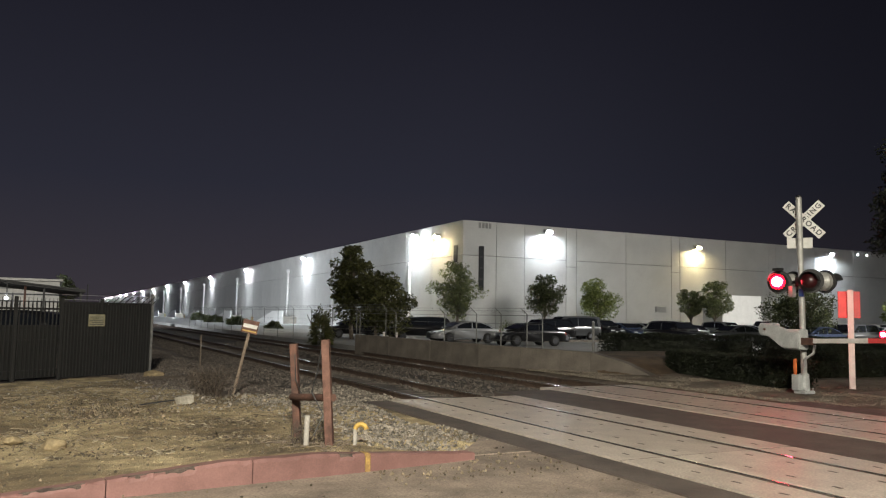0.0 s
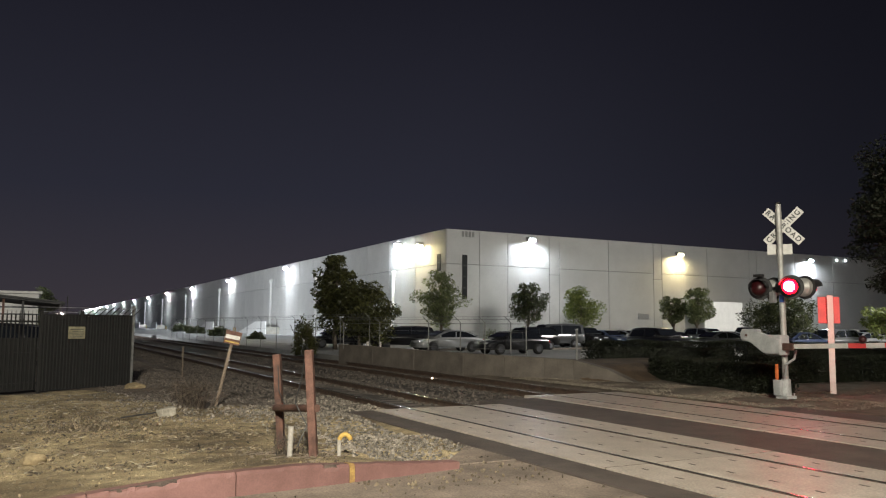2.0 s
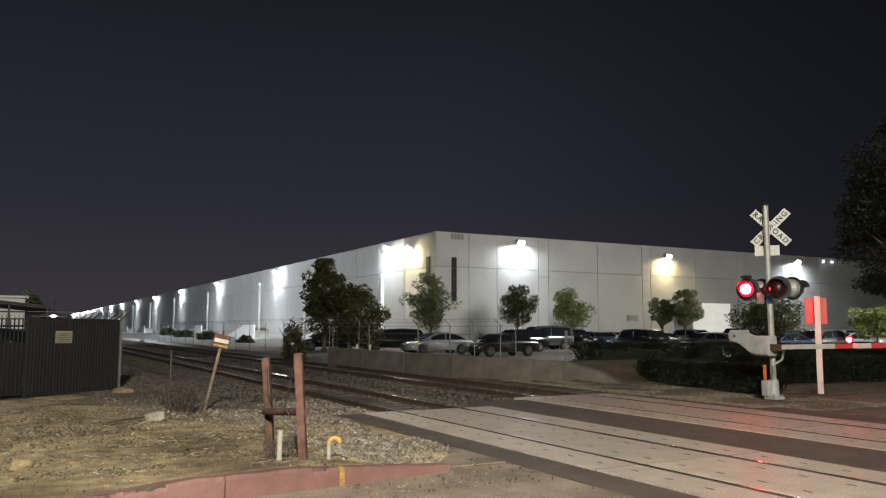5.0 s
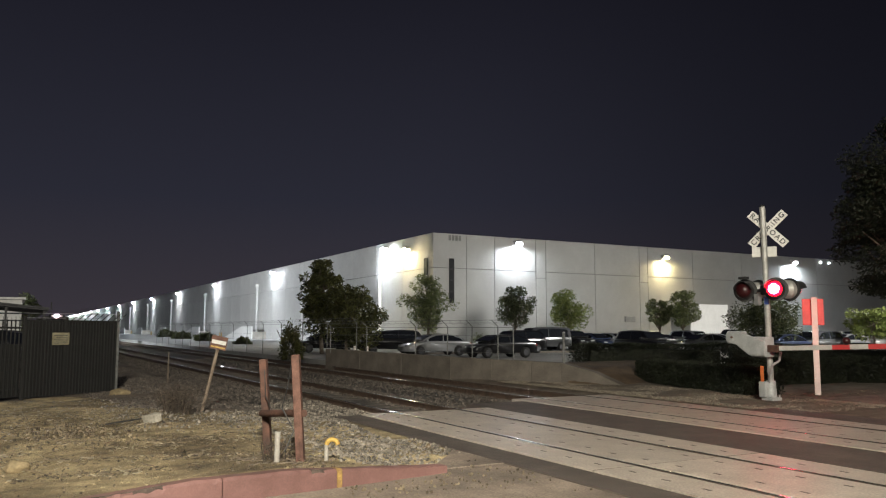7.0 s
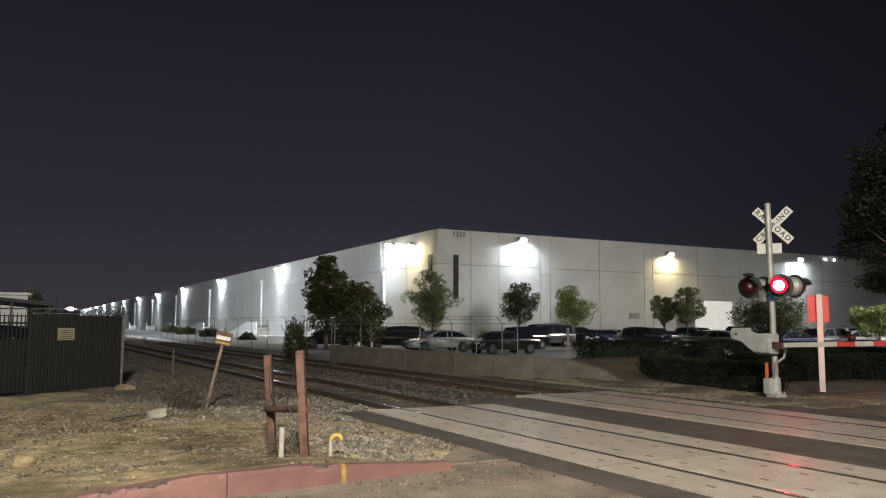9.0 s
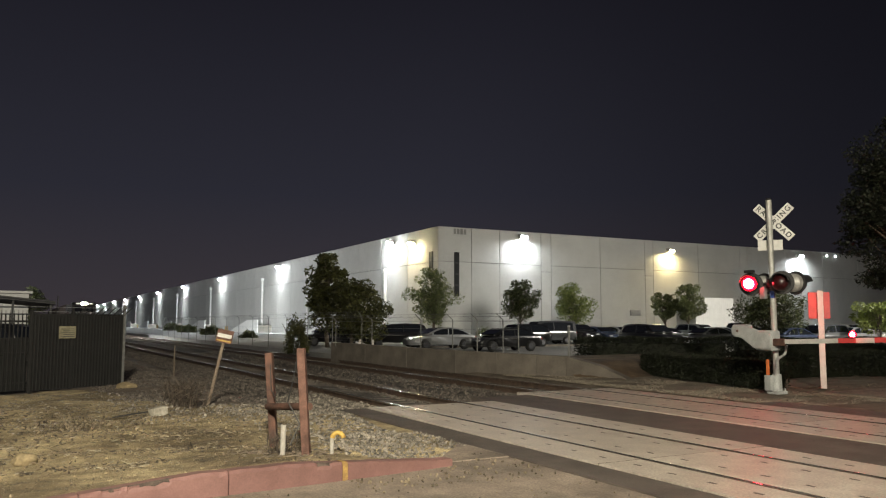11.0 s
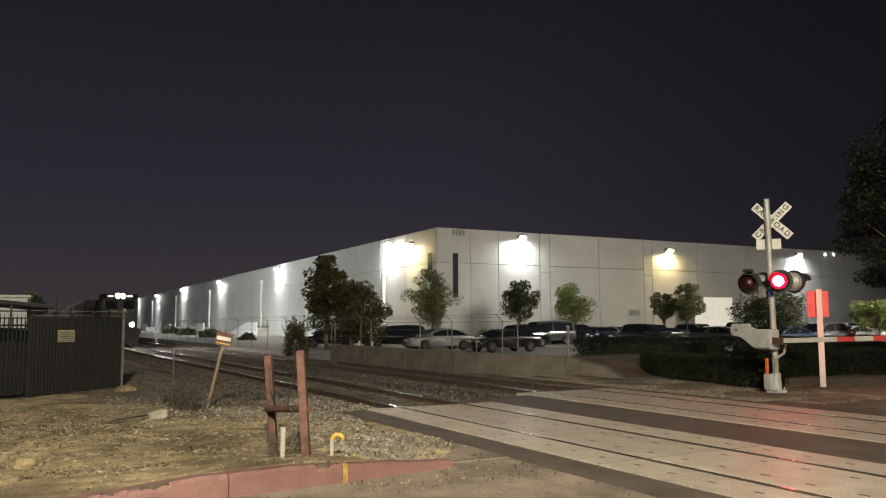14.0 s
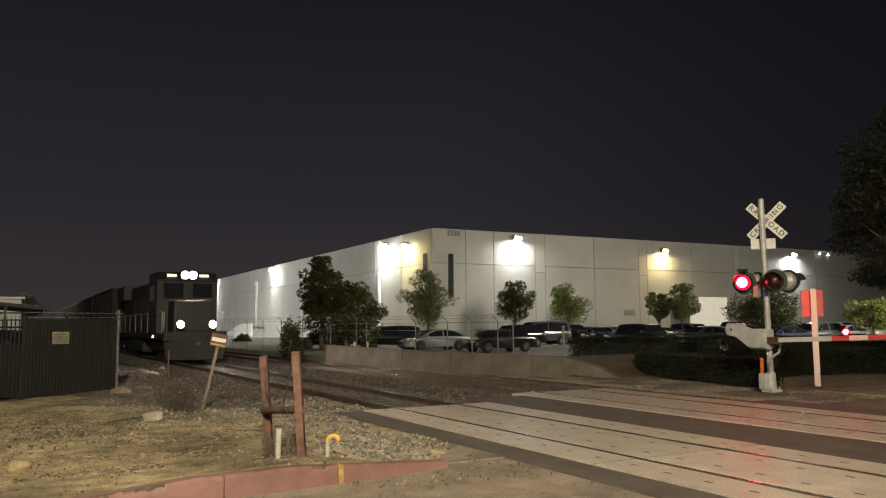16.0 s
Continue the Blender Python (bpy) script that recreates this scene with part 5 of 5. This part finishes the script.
while y > -7.6:
    step = 1.57 if k == 0 else 0.43
    bm = bmesh.new()
    q = Matrix.Translation((-0.30, 0, 1.27)) @ pose(0, 0, 0, -2.1, 0, 0)
    box(bm, (-0.016, y - step + 0.002, -0.055), (0.016, y, 0.055), 0.004, q)
    part("arm_stripe", bm, M_WHITE if k % 2 == 0 else M_RED, signal, "white reflective stripe" if k % 2 == 0 else "red reflective stripe")
    y -= step
    k += 1
GLAMP = (-0.30, -2.28, 1.49)
part("arm_lamp_base", boxed((-0.34, -2.33, 1.40), (-0.26, -2.23, 1.43), 0.01), M_BLACK, signal, "gate arm lamp foot")
FLASH.append((half_lit_ball(GLAMP, -62, 0.085), GLAMP, -62, True))

post = thing("white_sign_post", pose(19.18, 14.09, 0), "white wooden post carrying a red panel", "sign post")
part("post", box(bmesh.new(), (-0.075, -0.075, -0.1), (0.075, 0.075, 2.62), 0.012, pose(0, 0, 0, 0, 0, -52)), M_WOODWHITE, post)
part("panel", box(bmesh.new(), (-0.30, 0.08, 1.86), (0.24, 0.10, 2.58), 0.01, pose(0, 0, 0, 0, 0, -52)), M_RED, post, "plain red panel")
litter("dry_litter", 300, lambda rng: (rng.uniform(16.5, 22), rng.uniform(11.5, 14.5)), lambda x, y: 0.0, M_CHIP, "dry leaves round the signal mast")


# ---- parked cars ----
def frustum(bm, low, high, z0, z1, w0, w1):
    vs = []
    for (ya, yb), z, w in ((low, z0, w0), (high, z1, w1)):
        vs += [bm.verts.new(p) for p in ((-w, ya, z), (w, ya, z), (w, yb, z), (-w, yb, z))]
    for f in ((0, 3, 2, 1), (4, 5, 6, 7), (0, 1, 5, 4), (1, 2, 6, 5), (2, 3, 7, 6), (3, 0, 4, 7)):
        bm.faces.new([vs[i] for i in f])
    bmesh.ops.recalc_face_normals(bm, faces=bm.faces[:])
    return bm


SHAPES = {
    "sedan": dict(body=[(-2.3, 0.30), (-2.36, 0.62), (-2.28, 0.92), (-1.5, 1.0), (0.9, 0.96), (1.9, 0.82), (2.28, 0.66), (2.32, 0.30)],
                  low=(-2.05, 1.35), high=(-1.1, 0.25), z=(0.94, 1.42), w=0.9),
    "suv": dict(body=[(-2.3, 0.36), (-2.38, 0.75), (-2.34, 1.06), (-1.6, 1.1), (1.1, 1.08), (2.05, 0.98), (2.3, 0.8), (2.34, 0.36)],
                low=(-2.28, 1.2), high=(-1.9, 0.4), z=(1.08, 1.66), w=0.95),
    "van": dict(body=[(-2.45, 0.36), (-2.5, 0.8), (-2.45, 1.12), (1.5, 1.14), (2.2, 1.02), (2.45, 0.8), (2.48, 0.36)],
                low=(-2.44, 1.75), high=(-2.35, 0.8), z=(1.1, 1.92), w=0.98),
    "pickup": dict(body=[(-2.7, 0.45), (-2.75, 0.85), (-2.7, 1.15), (-0.9, 1.15), (1.1, 1.15), (2.4, 1.08), (2.65, 0.9), (2.68, 0.45)],
                   low=(-0.9, 1.25), high=(-0.75, 0.55), z=(1.13, 1.82), w=0.97),
}
CAR_CACHE = {}


def car_meshes(kind):
    if kind in CAR_CACHE:
        return CAR_CACHE[kind]
    s = SHAPES[kind]
    w = s["w"]
    out = {}
    wy = 1.65 if kind == "pickup" else 1.42
    low = s["body"][0][1]
    arches = []
    for cy in (wy, -wy):
        arches += [(cy + 0.40 * math.cos(a), max(low, 0.33 + 0.40 * math.sin(a))) for a in (-0.05, 0.35, 0.8, 1.25, 1.57, 1.9, 2.35, 2.8, 3.19)]
    bm = prism(bmesh.new(), s["body"] + arches, -w, w)
    top = max(z for _, z in s["body"])
    for v in bm.verts:
        v.co.x *= 1 - 0.07 * max(0, (abs(v.co.y) - 1.7) / 0.7) - 0.05 * max(0, (v.co.z - 0.65) / (top - 0.65))
    edges = [e for e in bm.edges if min(v.co.z for v in e.verts) > 0.5 and abs(e.verts[0].co.x + e.verts[1].co.x) > 0.5 and max(v.co.z for v in e.verts) > 0.735]
    bmesh.ops.bevel(bm, geom=edges + [e for e in bm.edges if e.is_valid and abs(e.verts[0].co.x - e.verts[1].co.x) > 1 and min(v.co.z for v in e.verts) > 0.55 and abs(abs(e.verts[0].co.y) - wy) > 0.42],
                    offset=0.07, segments=3, affect="EDGES", profile=0.55)
    out["body"] = bm
    # cabin: a curved roofline from the windscreen's foot to the rear glass's foot
    (l0, l1), (h0, h1), (z0, z1) = s["low"], s["high"], s["z"]
    line = [(l1, z0), (l1 + (h1 - l1) * 0.5, z0 + (z1 - z0) * 0.56), (h1 + 0.12, z1 - 0.06), (h1 - 0.18, z1), ((h0 + h1) / 2, z1 + 0.045),
            (h0 + 0.2, z1), (h0 - 0.1, z1 - 0.07), (h0 + (l0 - h0) * 0.55, z0 + (z1 - z0) * 0.5), (l0, z0)]

    def half(z, grow=0.0):
        return w * (0.93 - 0.20 * (z - z0) / (z1 - z0)) + grow

    def shell(pts, grow, wide=1.0):
        bm = bmesh.new()
        a = [bm.verts.new((-half(z, grow) * wide, y, z)) for y, z in pts]
        b = [bm.verts.new((half(z, grow) * wide, y, z)) for y, z in pts]
        bm.faces.new(a), bm.faces.new(b[::-1])
        for i in range(len(pts)):
            bm.faces.new((a[i], b[i], b[(i + 1) % len(pts)], a[(i + 1) % len(pts)]))
        bmesh.ops.recalc_face_normals(bm, faces=bm.faces[:])
        return bm
    bm = shell(line, 0)
    bmesh.ops.bevel(bm, geom=[e for e in bm.edges if max(v.co.z for v in e.verts) > z0 + 0.05], offset=0.05, segments=3, affect="EDGES")
    out["roof"] = bm
    cy, cz = (l0 + l1) / 2, z0 + 0.02
    side = [(cy + (y - cy) * 0.86, cz + 0.03 + (z - cz) * 0.80) for y, z in line]
    out["glasshouse"] = shell(side, 0.012)
    for key, (p, q) in (("windscreen", (line[0], line[2])), ("rear_glass", (line[8], line[6]))):
        bm = bmesh.new()
        out_y = 0.03 if key == "windscreen" else -0.03
        c = [(p[0] + (q[0] - p[0]) * f, p[1] + (q[1] - p[1]) * f) for f in (0.12, 0.5, 0.9)]
        for (ya, za), (yb, zb) in zip(c, c[1:]):
            vs = [bm.verts.new(v) for v in ((-half(za) * 0.88, ya + out_y, za + 0.035), (half(za) * 0.88, ya + out_y, za + 0.035),
                                            (half(zb) * 0.88, yb + out_y, zb + 0.035), (-half(zb) * 0.88, yb + out_y, zb + 0.035))]
            bm.faces.new(vs)
        bmesh.ops.remove_doubles(bm, verts=bm.verts[:], dist=0.001)
        bmesh.ops.solidify(bm, geom=bm.faces[:], thickness=0.05)
        out[key] = bm
    for key, sx in (("pillar_b", 1), ("pillar_bm", -1)):
        yb = cy + 0.1
        out[key] = tubed((sx * (half(z0) + 0.004), yb, z0 + 0.03), (sx * (half(z1 - 0.06) + 0.004), yb - 0.06, z1 - 0.06), 0.04, 0.035, 6)
    CAR_CACHE[kind] = {k: v for k, v in out.items()}
    tyre = bmesh.new()
    tube(tyre, (-0.1, 0, 0), (0.1, 0, 0), 0.33, 0.33, 20)
    rim = bmesh.new()
    tube(rim, (-0.108, 0, 0), (0.108, 0, 0), 0.19, 0.17, 12)
    CAR_CACHE[kind].update(tyre=tyre, rim=rim)
    CAR_CACHE[kind] = {k: mesh_of(k, v, M_BLACK, k in ("body", "roof", "tyre")) for k, v in CAR_CACHE[kind].items()}
    return CAR_CACHE[kind]


def paint(name, c):
    return plain(name, c, 0.28, 0.3, 1.0)


PAINTS = {"black": paint("black_car_paint", (0.012, 0.012, 0.014)), "white": paint("white_car_paint", (0.55, 0.54, 0.52)),
          "silver": paint("silver_car_paint", (0.33, 0.34, 0.35)), "grey": paint("grey_car_paint", (0.11, 0.115, 0.12)),
          "blue": paint("blue_car_paint", (0.03, 0.045, 0.10))}


def car(kind, colour, x, y, turn, label):
    t = thing("car", pose(x, y, 0, 0, 0, turn), label, "car", "parked cars")
    me = car_meshes(kind)
    s = SHAPES[kind]

    def add(name, key, material, m=None, parent=t, lab=""):
        d = me[key].copy()
        d.materials.clear()
        d.materials.append(material)
        ob = new(name, d)
        ob.parent = parent
        if m:
            ob.matrix_basis = m
        if lab:
            ob["label"] = lab
        return ob
    body = add("body", "body", PAINTS[colour], lab=colour + " painted body")
    add("glasshouse", "glasshouse", M_GLASS, lab="dark windows")
    add("roof", "roof", PAINTS[colour])
    add("windscreen", "windscreen", M_GLASS, lab="dark windscreen")
    add("rear_window", "rear_glass", M_GLASS, lab="dark rear window")
    for key in ("pillar_b", "pillar_bm"):
        add("pillar", key, PAINTS[colour], parent=body)
    wy = 1.42 if kind != "pickup" else 1.65
    for sx in (-1, 1):
        for sy in (-1, 1):
            wheel = add("tyre", "tyre", M_RUBBER, pose(sx * (s["w"] - 0.085), sy * wy, 0.33))
            add("rim", "rim", M_CHROME, parent=wheel, lab="bright wheel rim")
        front, back = s["body"][-2], s["body"][1]
        part("headlight", boxed((sx * 0.5 - 0.19, front[0] - 0.12, front[1] - 0.04), (sx * 0.5 + 0.19, front[0] + 0.03, front[1] + 0.08), 0.03), M_HEADGLASS, t, "clear headlight")
        part("tail_light", boxed((sx * 0.62 - 0.16, back[0] - 0.03, back[1] + 0.06), (sx * 0.62 + 0.16, back[0] + 0.10, back[1] + 0.24), 0.03), M_TAIL, t, "red tail light")
        part("wing_mirror", boxed((sx * (s["w"] + 0.08) - 0.09, s["low"][1] - 0.42, s["z"][0] + 0.02), (sx * (s["w"] + 0.08) + 0.09, s["low"][1] - 0.3, s["z"][0] + 0.16), 0.03), PAINTS[colour], t)
    part("plate_bar", boxed((-0.26, s["body"][1][0] - 0.045, 0.7), (0.26, s["body"][1][0] - 0.02, 0.84)), M_WHITE, t, "number plate shown as a plain bar")
    return t


CARS = [
    ("suv", "black", 23.6, 51.5, 82, "black sport utility car parked behind the wall"),
    ("sedan", "silver", 24.8, 46.8, 88, "pale silver sedan parked behind the wall"),
    ("sedan", "black", 26.7, 41.8, 92, "black sedan parked behind the wall"),
    ("suv", "black", 33.0, 49.5, 90, "black sport utility car in the second row"),
    ("van", "grey", 38.6, 54.0, 85, "grey van parked in the lot"),
    ("suv", "black", 43.0, 55.5, 178, "black sport utility car beside the van"),
    ("sedan", "blue", 45.4, 55.5, 180, "dark blue sedan in the row"),
    ("sedan", "silver", 48.6, 56.5, 182, "silver sedan in the row"),
    ("sedan", "silver", 42.5, 44.5, 172, "silver sedan behind the hedge"),
    ("suv", "black", 37.1, 40.0, 176, "black sport utility car behind the hedge"),
    ("sedan", "grey", 46.2, 43.6, 90, "grey sedan behind the hedge"),
    ("sedan", "silver", 51.6, 48.0, 92, "silver sedan in the row"),
    ("sedan", "silver", 50.5, 43.0, 178, "silver sedan in the row"),
    ("suv", "grey", 56.0, 54.0, 182, "grey sport utility car in the row"),
    ("sedan", "white", 55.4, 47.5, 176, "white sedan in the row"),
    ("pickup", "white", 57.0, 50.0, 100, "white pickup with a cab before the white container"),
    ("sedan", "grey", 56.2, 41.4, 88, "grey sedan behind the signal"),
    ("sedan", "grey", 58.4, 46.2, 180, "grey sedan in the row"),
    ("suv", "silver", 61.2, 46.2, 182, "silver sport utility car in the row"),
    ("sedan", "white", 64.0, 46.0, 178, "white sedan in the row"),
    ("suv", "white", 66.8, 46.4, 180, "white sport utility car in the row"),
    ("sedan", "blue", 47.4, 37.6, 90, "dark blue sedan in the row"),
    ("suv", "grey", 52.6, 38.6, 92, "grey sport utility car in the row"),
    ("suv", "white", 69.8, 46.6, 175, "white sport utility car in the row"),
    ("sedan", "silver", 60.5, 41.8, 92, "silver sedan in the row"),
    ("sedan", "black", 21.0, 57.5, 84, "black sedan under the trees"),
    ("suv", "black", -1.6, 33.0, 60, "dark sport utility car behind the black fence"),
    ("sedan", "grey", -4.2, 36.0, 80, "grey sedan behind the black fence"),
]
for row in CARS:
    car(*row)

cont = thing("white_container", pose(57.8, 56.0, 0, 0, 0, 0), "plain white steel container standing in the lot", "container")
M_CONTAINER = mat("white_container_paint", (0.80, 0.80, 0.78), (0.88, 0.88, 0.86), 2, 0.5, 0.05)
part("body", boxed((0, 0, 0.1), (5.2, 2.6, 4.25), 0.03), M_CONTAINER, cont)
for k in range(18):
    part("rib", boxed((0.12 + 0.28 * k, -0.015, 0.3), (0.22 + 0.28 * k, -0.002, 4.1), 0.008), M_CONTAINER, cont)
part("door_edge", boxed((5.204, 0.1, 0.2), (5.26, 2.5, 3.8), 0.01), M_GREYBOX, cont)
for x in (0.3, 4.6):
    part("skid", boxed((x, 0.1, -0.02), (x + 0.3, 2.5, 0.098)), M_DARKRUST, cont)


# ---- train ----
def wheelset(t, y, r=0.5):
    for sx in (-1, 1):
        bm = bmesh.new()
        tube(bm, (sx * 0.69, 0, 0), (sx * 0.82, 0, 0), r, r, 22)
        tube(bm, (sx * 0.66, 0, 0), (sx * 0.69, 0, 0), r + 0.03, r + 0.03, 22)
        part("wheel", bm, M_RAIL, t, "steel wheel", m=pose(0, y, r + 0.003))


def locomotive():
    t = thing("locomotive", pose(T1, 300, 0), "grey diesel locomotive with glaring headlights on the near track", "locomotive", "train")
    part("underframe", boxed((-1.5, 0.35, 1.12), (1.5, 22, 1.42), 0.04), M_LOCODARK, t)
    bm = bmesh.new()
    vs = [bm.verts.new(p) for p in ((-1.45, 0.35, 1.1), (1.45, 0.35, 1.1), (0, -0.25, 1.1), (-1.35, 0.2, 0.15), (1.35, 0.2, 0.15), (0, -0.42, 0.15))]
    for f in ((0, 2, 5, 3), (2, 1, 4, 5), (0, 1, 2), (3, 5, 4), (0, 3, 4, 1)):
        bm.faces.new([vs[i] for i in f])
    bmesh.ops.recalc_face_normals(bm, faces=bm.faces[:])
    part("snow_plough", bm, M_LOCODARK, t, "dark wedge-shaped plough")
    part("coupler", boxed((-0.14, -0.55, 0.8), (0.14, 0.2, 1.04), 0.03), M_RAIL, t)
    part("front_sill", boxed((-1.5, 0.1, 1.05), (1.5, 0.35, 1.5), 0.03), M_LOCODARK, t)
    part("nose", boxed((-0.95, 0.75, 1.42), (0.95, 2.6, 3.05), 0.12), M_LOCO, t, "low rounded nose")
    cab = part("cab", prism(bmesh.new(), [(2.4, 1.42), (5.2, 1.42), (5.2, 4.55), (2.75, 4.55), (2.3, 4.1), (2.4, 3.05)], -1.5, 1.5, 0.06), M_LOCO, t, "wide crew cab")
    for sx in (-1, 1):
        part("windscreen", boxed((sx * 0.72 - 0.48, 2.26, 3.2), (sx * 0.72 + 0.48, 2.33, 3.95), 0.02), M_GLASS, cab, "dark windscreen")
        part("side_window", boxed((sx * 1.5 - 0.02, 3.2, 3.1), (sx * 1.5 + 0.02, 4.7, 3.85), 0.01), M_GLASS, cab, "dark side window")
        part("number_board", boxed((sx * 0.8 - 0.24, 2.36, 4.28), (sx * 0.8 + 0.24, 2.44, 4.42), 0.01), M_BOARD, cab, "lit number board shown plain")
        hl = part("headlight", tubed((sx * 0.2, 2.2, 4.36), (sx * 0.2, 2.4, 4.36), 0.195, n=16), M_LOCODARK, cab, "headlight housing")
        part("headlight_lens", tubed((sx * 0.2, 2.17, 4.36), (sx * 0.2, 2.199, 4.36), 0.185, n=16), M_HEAD, hl, "glaring headlight")
        part("headlight_rim", ring(bmesh.new(), 0.187, 0.20, 2.08, 2.2, 20, (sx * 0.2, 0, 4.36)), M_LOCODARK, hl)
        dl = part("ditch_light", tubed((sx * 0.76, 0.02, 1.84), (sx * 0.76, 0.3, 1.84), 0.17, n=16), M_LOCODARK, t, "ditch light housing")
        part("ditch_lens", tubed((sx * 0.76, -0.01, 1.84), (sx * 0.76, 0.019, 1.84), 0.165, n=16), M_DITCH, dl, "glaring ditch light")
        part("ditch_rim", ring(bmesh.new(), 0.167, 0.18, -0.1, 0.02, 20, (sx * 0.76, 0, 1.84)), M_LOCODARK, dl)
        part("ditch_bracket", boxed((sx * 0.76 - 0.05, 0.12, 1.5), (sx * 0.76 + 0.05, 0.24, 1.7)), M_LOCODARK, t)
        for z in (0.45, 0.75, 1.05):
            part("step", boxed((sx * 1.3 - 0.2, 0.4, z), (sx * 1.3 + 0.2, 0.9, z + 0.03)), M_LOCODARK, t)
        for y in (0.4, 0.95, 5.6, 8, 10.4, 12.8, 15.2, 17.6, 20, 21.6):
            part("stanchion", tubed((sx * 1.46, y, 1.4), (sx * 1.46, y, 2.45), 0.02, n=6), M_ALU, t)
        part("handrail", tubed((sx * 1.46, 5.6, 2.45), (sx * 1.46, 21.6, 2.45), 0.02, n=6), M_ALU, t, "long pale handrail")
        part("handrail", tubed((sx * 1.46, 0.4, 2.45), (sx * 1.46, 2.3, 2.45), 0.02, n=6), M_ALU, t)
        part("step_lamp", boxed((sx * 1.46 - 0.06, 3.3, 1.18), (sx * 1.46 + 0.06, 3.42, 1.30), 0.01), glow("step_lamp_glow", (1, 0.93, 0.8), 14), t, "small lit step lamp")
    part("hood", boxed((-0.95, 5.2, 1.42), (0.95, 20.6, 4.3), 0.12), M_LOCO, t, "long engine hood")
    part("radiator", boxed((-1.45, 16.6, 3.5), (1.45, 20.2, 4.45), 0.06), M_LOCO, t, "wide radiator section")
    for k in range(9):
        part("hood_door", boxed((-0.975, 5.6 + 1.15 * k, 1.7), (-0.952, 6.6 + 1.15 * k, 3.4), 0.008), M_LOCO, t)
    part("exhaust", boxed((-0.35, 10.4, 4.3), (0.35, 11.8, 4.5), 0.03), M_LOCODARK, t)
    part("fuel_tank", boxed((-1.35, 8.2, 0.3), (1.35, 14.2, 1.1), 0.2), M_LOCODARK, t)
    for y0 in (1.7, 15.6):
        part("truck_frame", boxed((-1.15, y0, 0.55), (-0.9, y0 + 4.8, 0.95), 0.06), M_LOCODARK, t)
        part("truck_frame", boxed((0.9, y0, 0.55), (1.15, y0 + 4.8, 0.95), 0.06), M_LOCODARK, t)
        for k in range(3):
            wheelset(t, y0 + 0.6 + 1.8 * k)
    return t


def wagon():
    t = thing("freight_wagon", pose(T1, 330, 0), "brown freight wagon coupled behind the locomotive", "wagon", "train")
    body = part("body", boxed((-1.5, 0.5, 1.1), (1.5, 16.5, 4.5), 0.06), M_WAGON, t)
    part("roof", prism(bmesh.new(), [(0.4, 4.504), (16.6, 4.504), (16.6, 4.62), (0.4, 4.62)], -1.52, 1.52, 0.03), M_WAGON, t)
    for k in range(12):
        part("rib", boxed((-1.56, 1.0 + 1.32 * k, 1.2), (-1.502, 1.12 + 1.32 * k, 4.4), 0.01), M_WAGON, body)
    part("sill", boxed((-1.4, 0.3, 0.85), (1.4, 16.7, 1.098)), M_LOCODARK, t)
    part("coupler", boxed((-0.14, -0.5, 0.8), (0.14, 0.298, 1.04), 0.03), M_RAIL, t)
    for y in (1.8, 3.6, 13.4, 15.2):
        wheelset(t, y, 0.46)
    return t


LOCO = locomotive()
WAGONS = [wagon()]
for i in range(4):
    WAGONS.append(copy_thing(WAGONS[0], pose(T1, 350 + 17.6 * i, 0)))


def motions():
    # front of the train along the line
    run = [(0.0, 281.0), (3.5, 229.0), (7.0, 177.5), (9.0, 147.5), (12.5, 95.8), (14.0, 72.6), (15.0, 56.2), (16.0, 39.5)]
    walk(LOCO, [(t, pose(T1, y, 0)) for t, y in run])
    for i, w in enumerate(WAGONS):
        walk(w, [(t, pose(T1, y + 22.6 + 17.6 * i, 0)) for t, y in run])
    # lamps flash in turn: half-lit balls turn instead of switching, 0.6 s a side
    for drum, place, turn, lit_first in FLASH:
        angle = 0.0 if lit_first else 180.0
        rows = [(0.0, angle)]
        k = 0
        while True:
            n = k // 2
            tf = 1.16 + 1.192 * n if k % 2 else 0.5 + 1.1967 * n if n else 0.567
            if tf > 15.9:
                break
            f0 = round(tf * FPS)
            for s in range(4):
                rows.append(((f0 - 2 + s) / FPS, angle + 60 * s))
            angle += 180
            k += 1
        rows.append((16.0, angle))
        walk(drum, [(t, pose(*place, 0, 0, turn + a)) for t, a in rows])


motions()
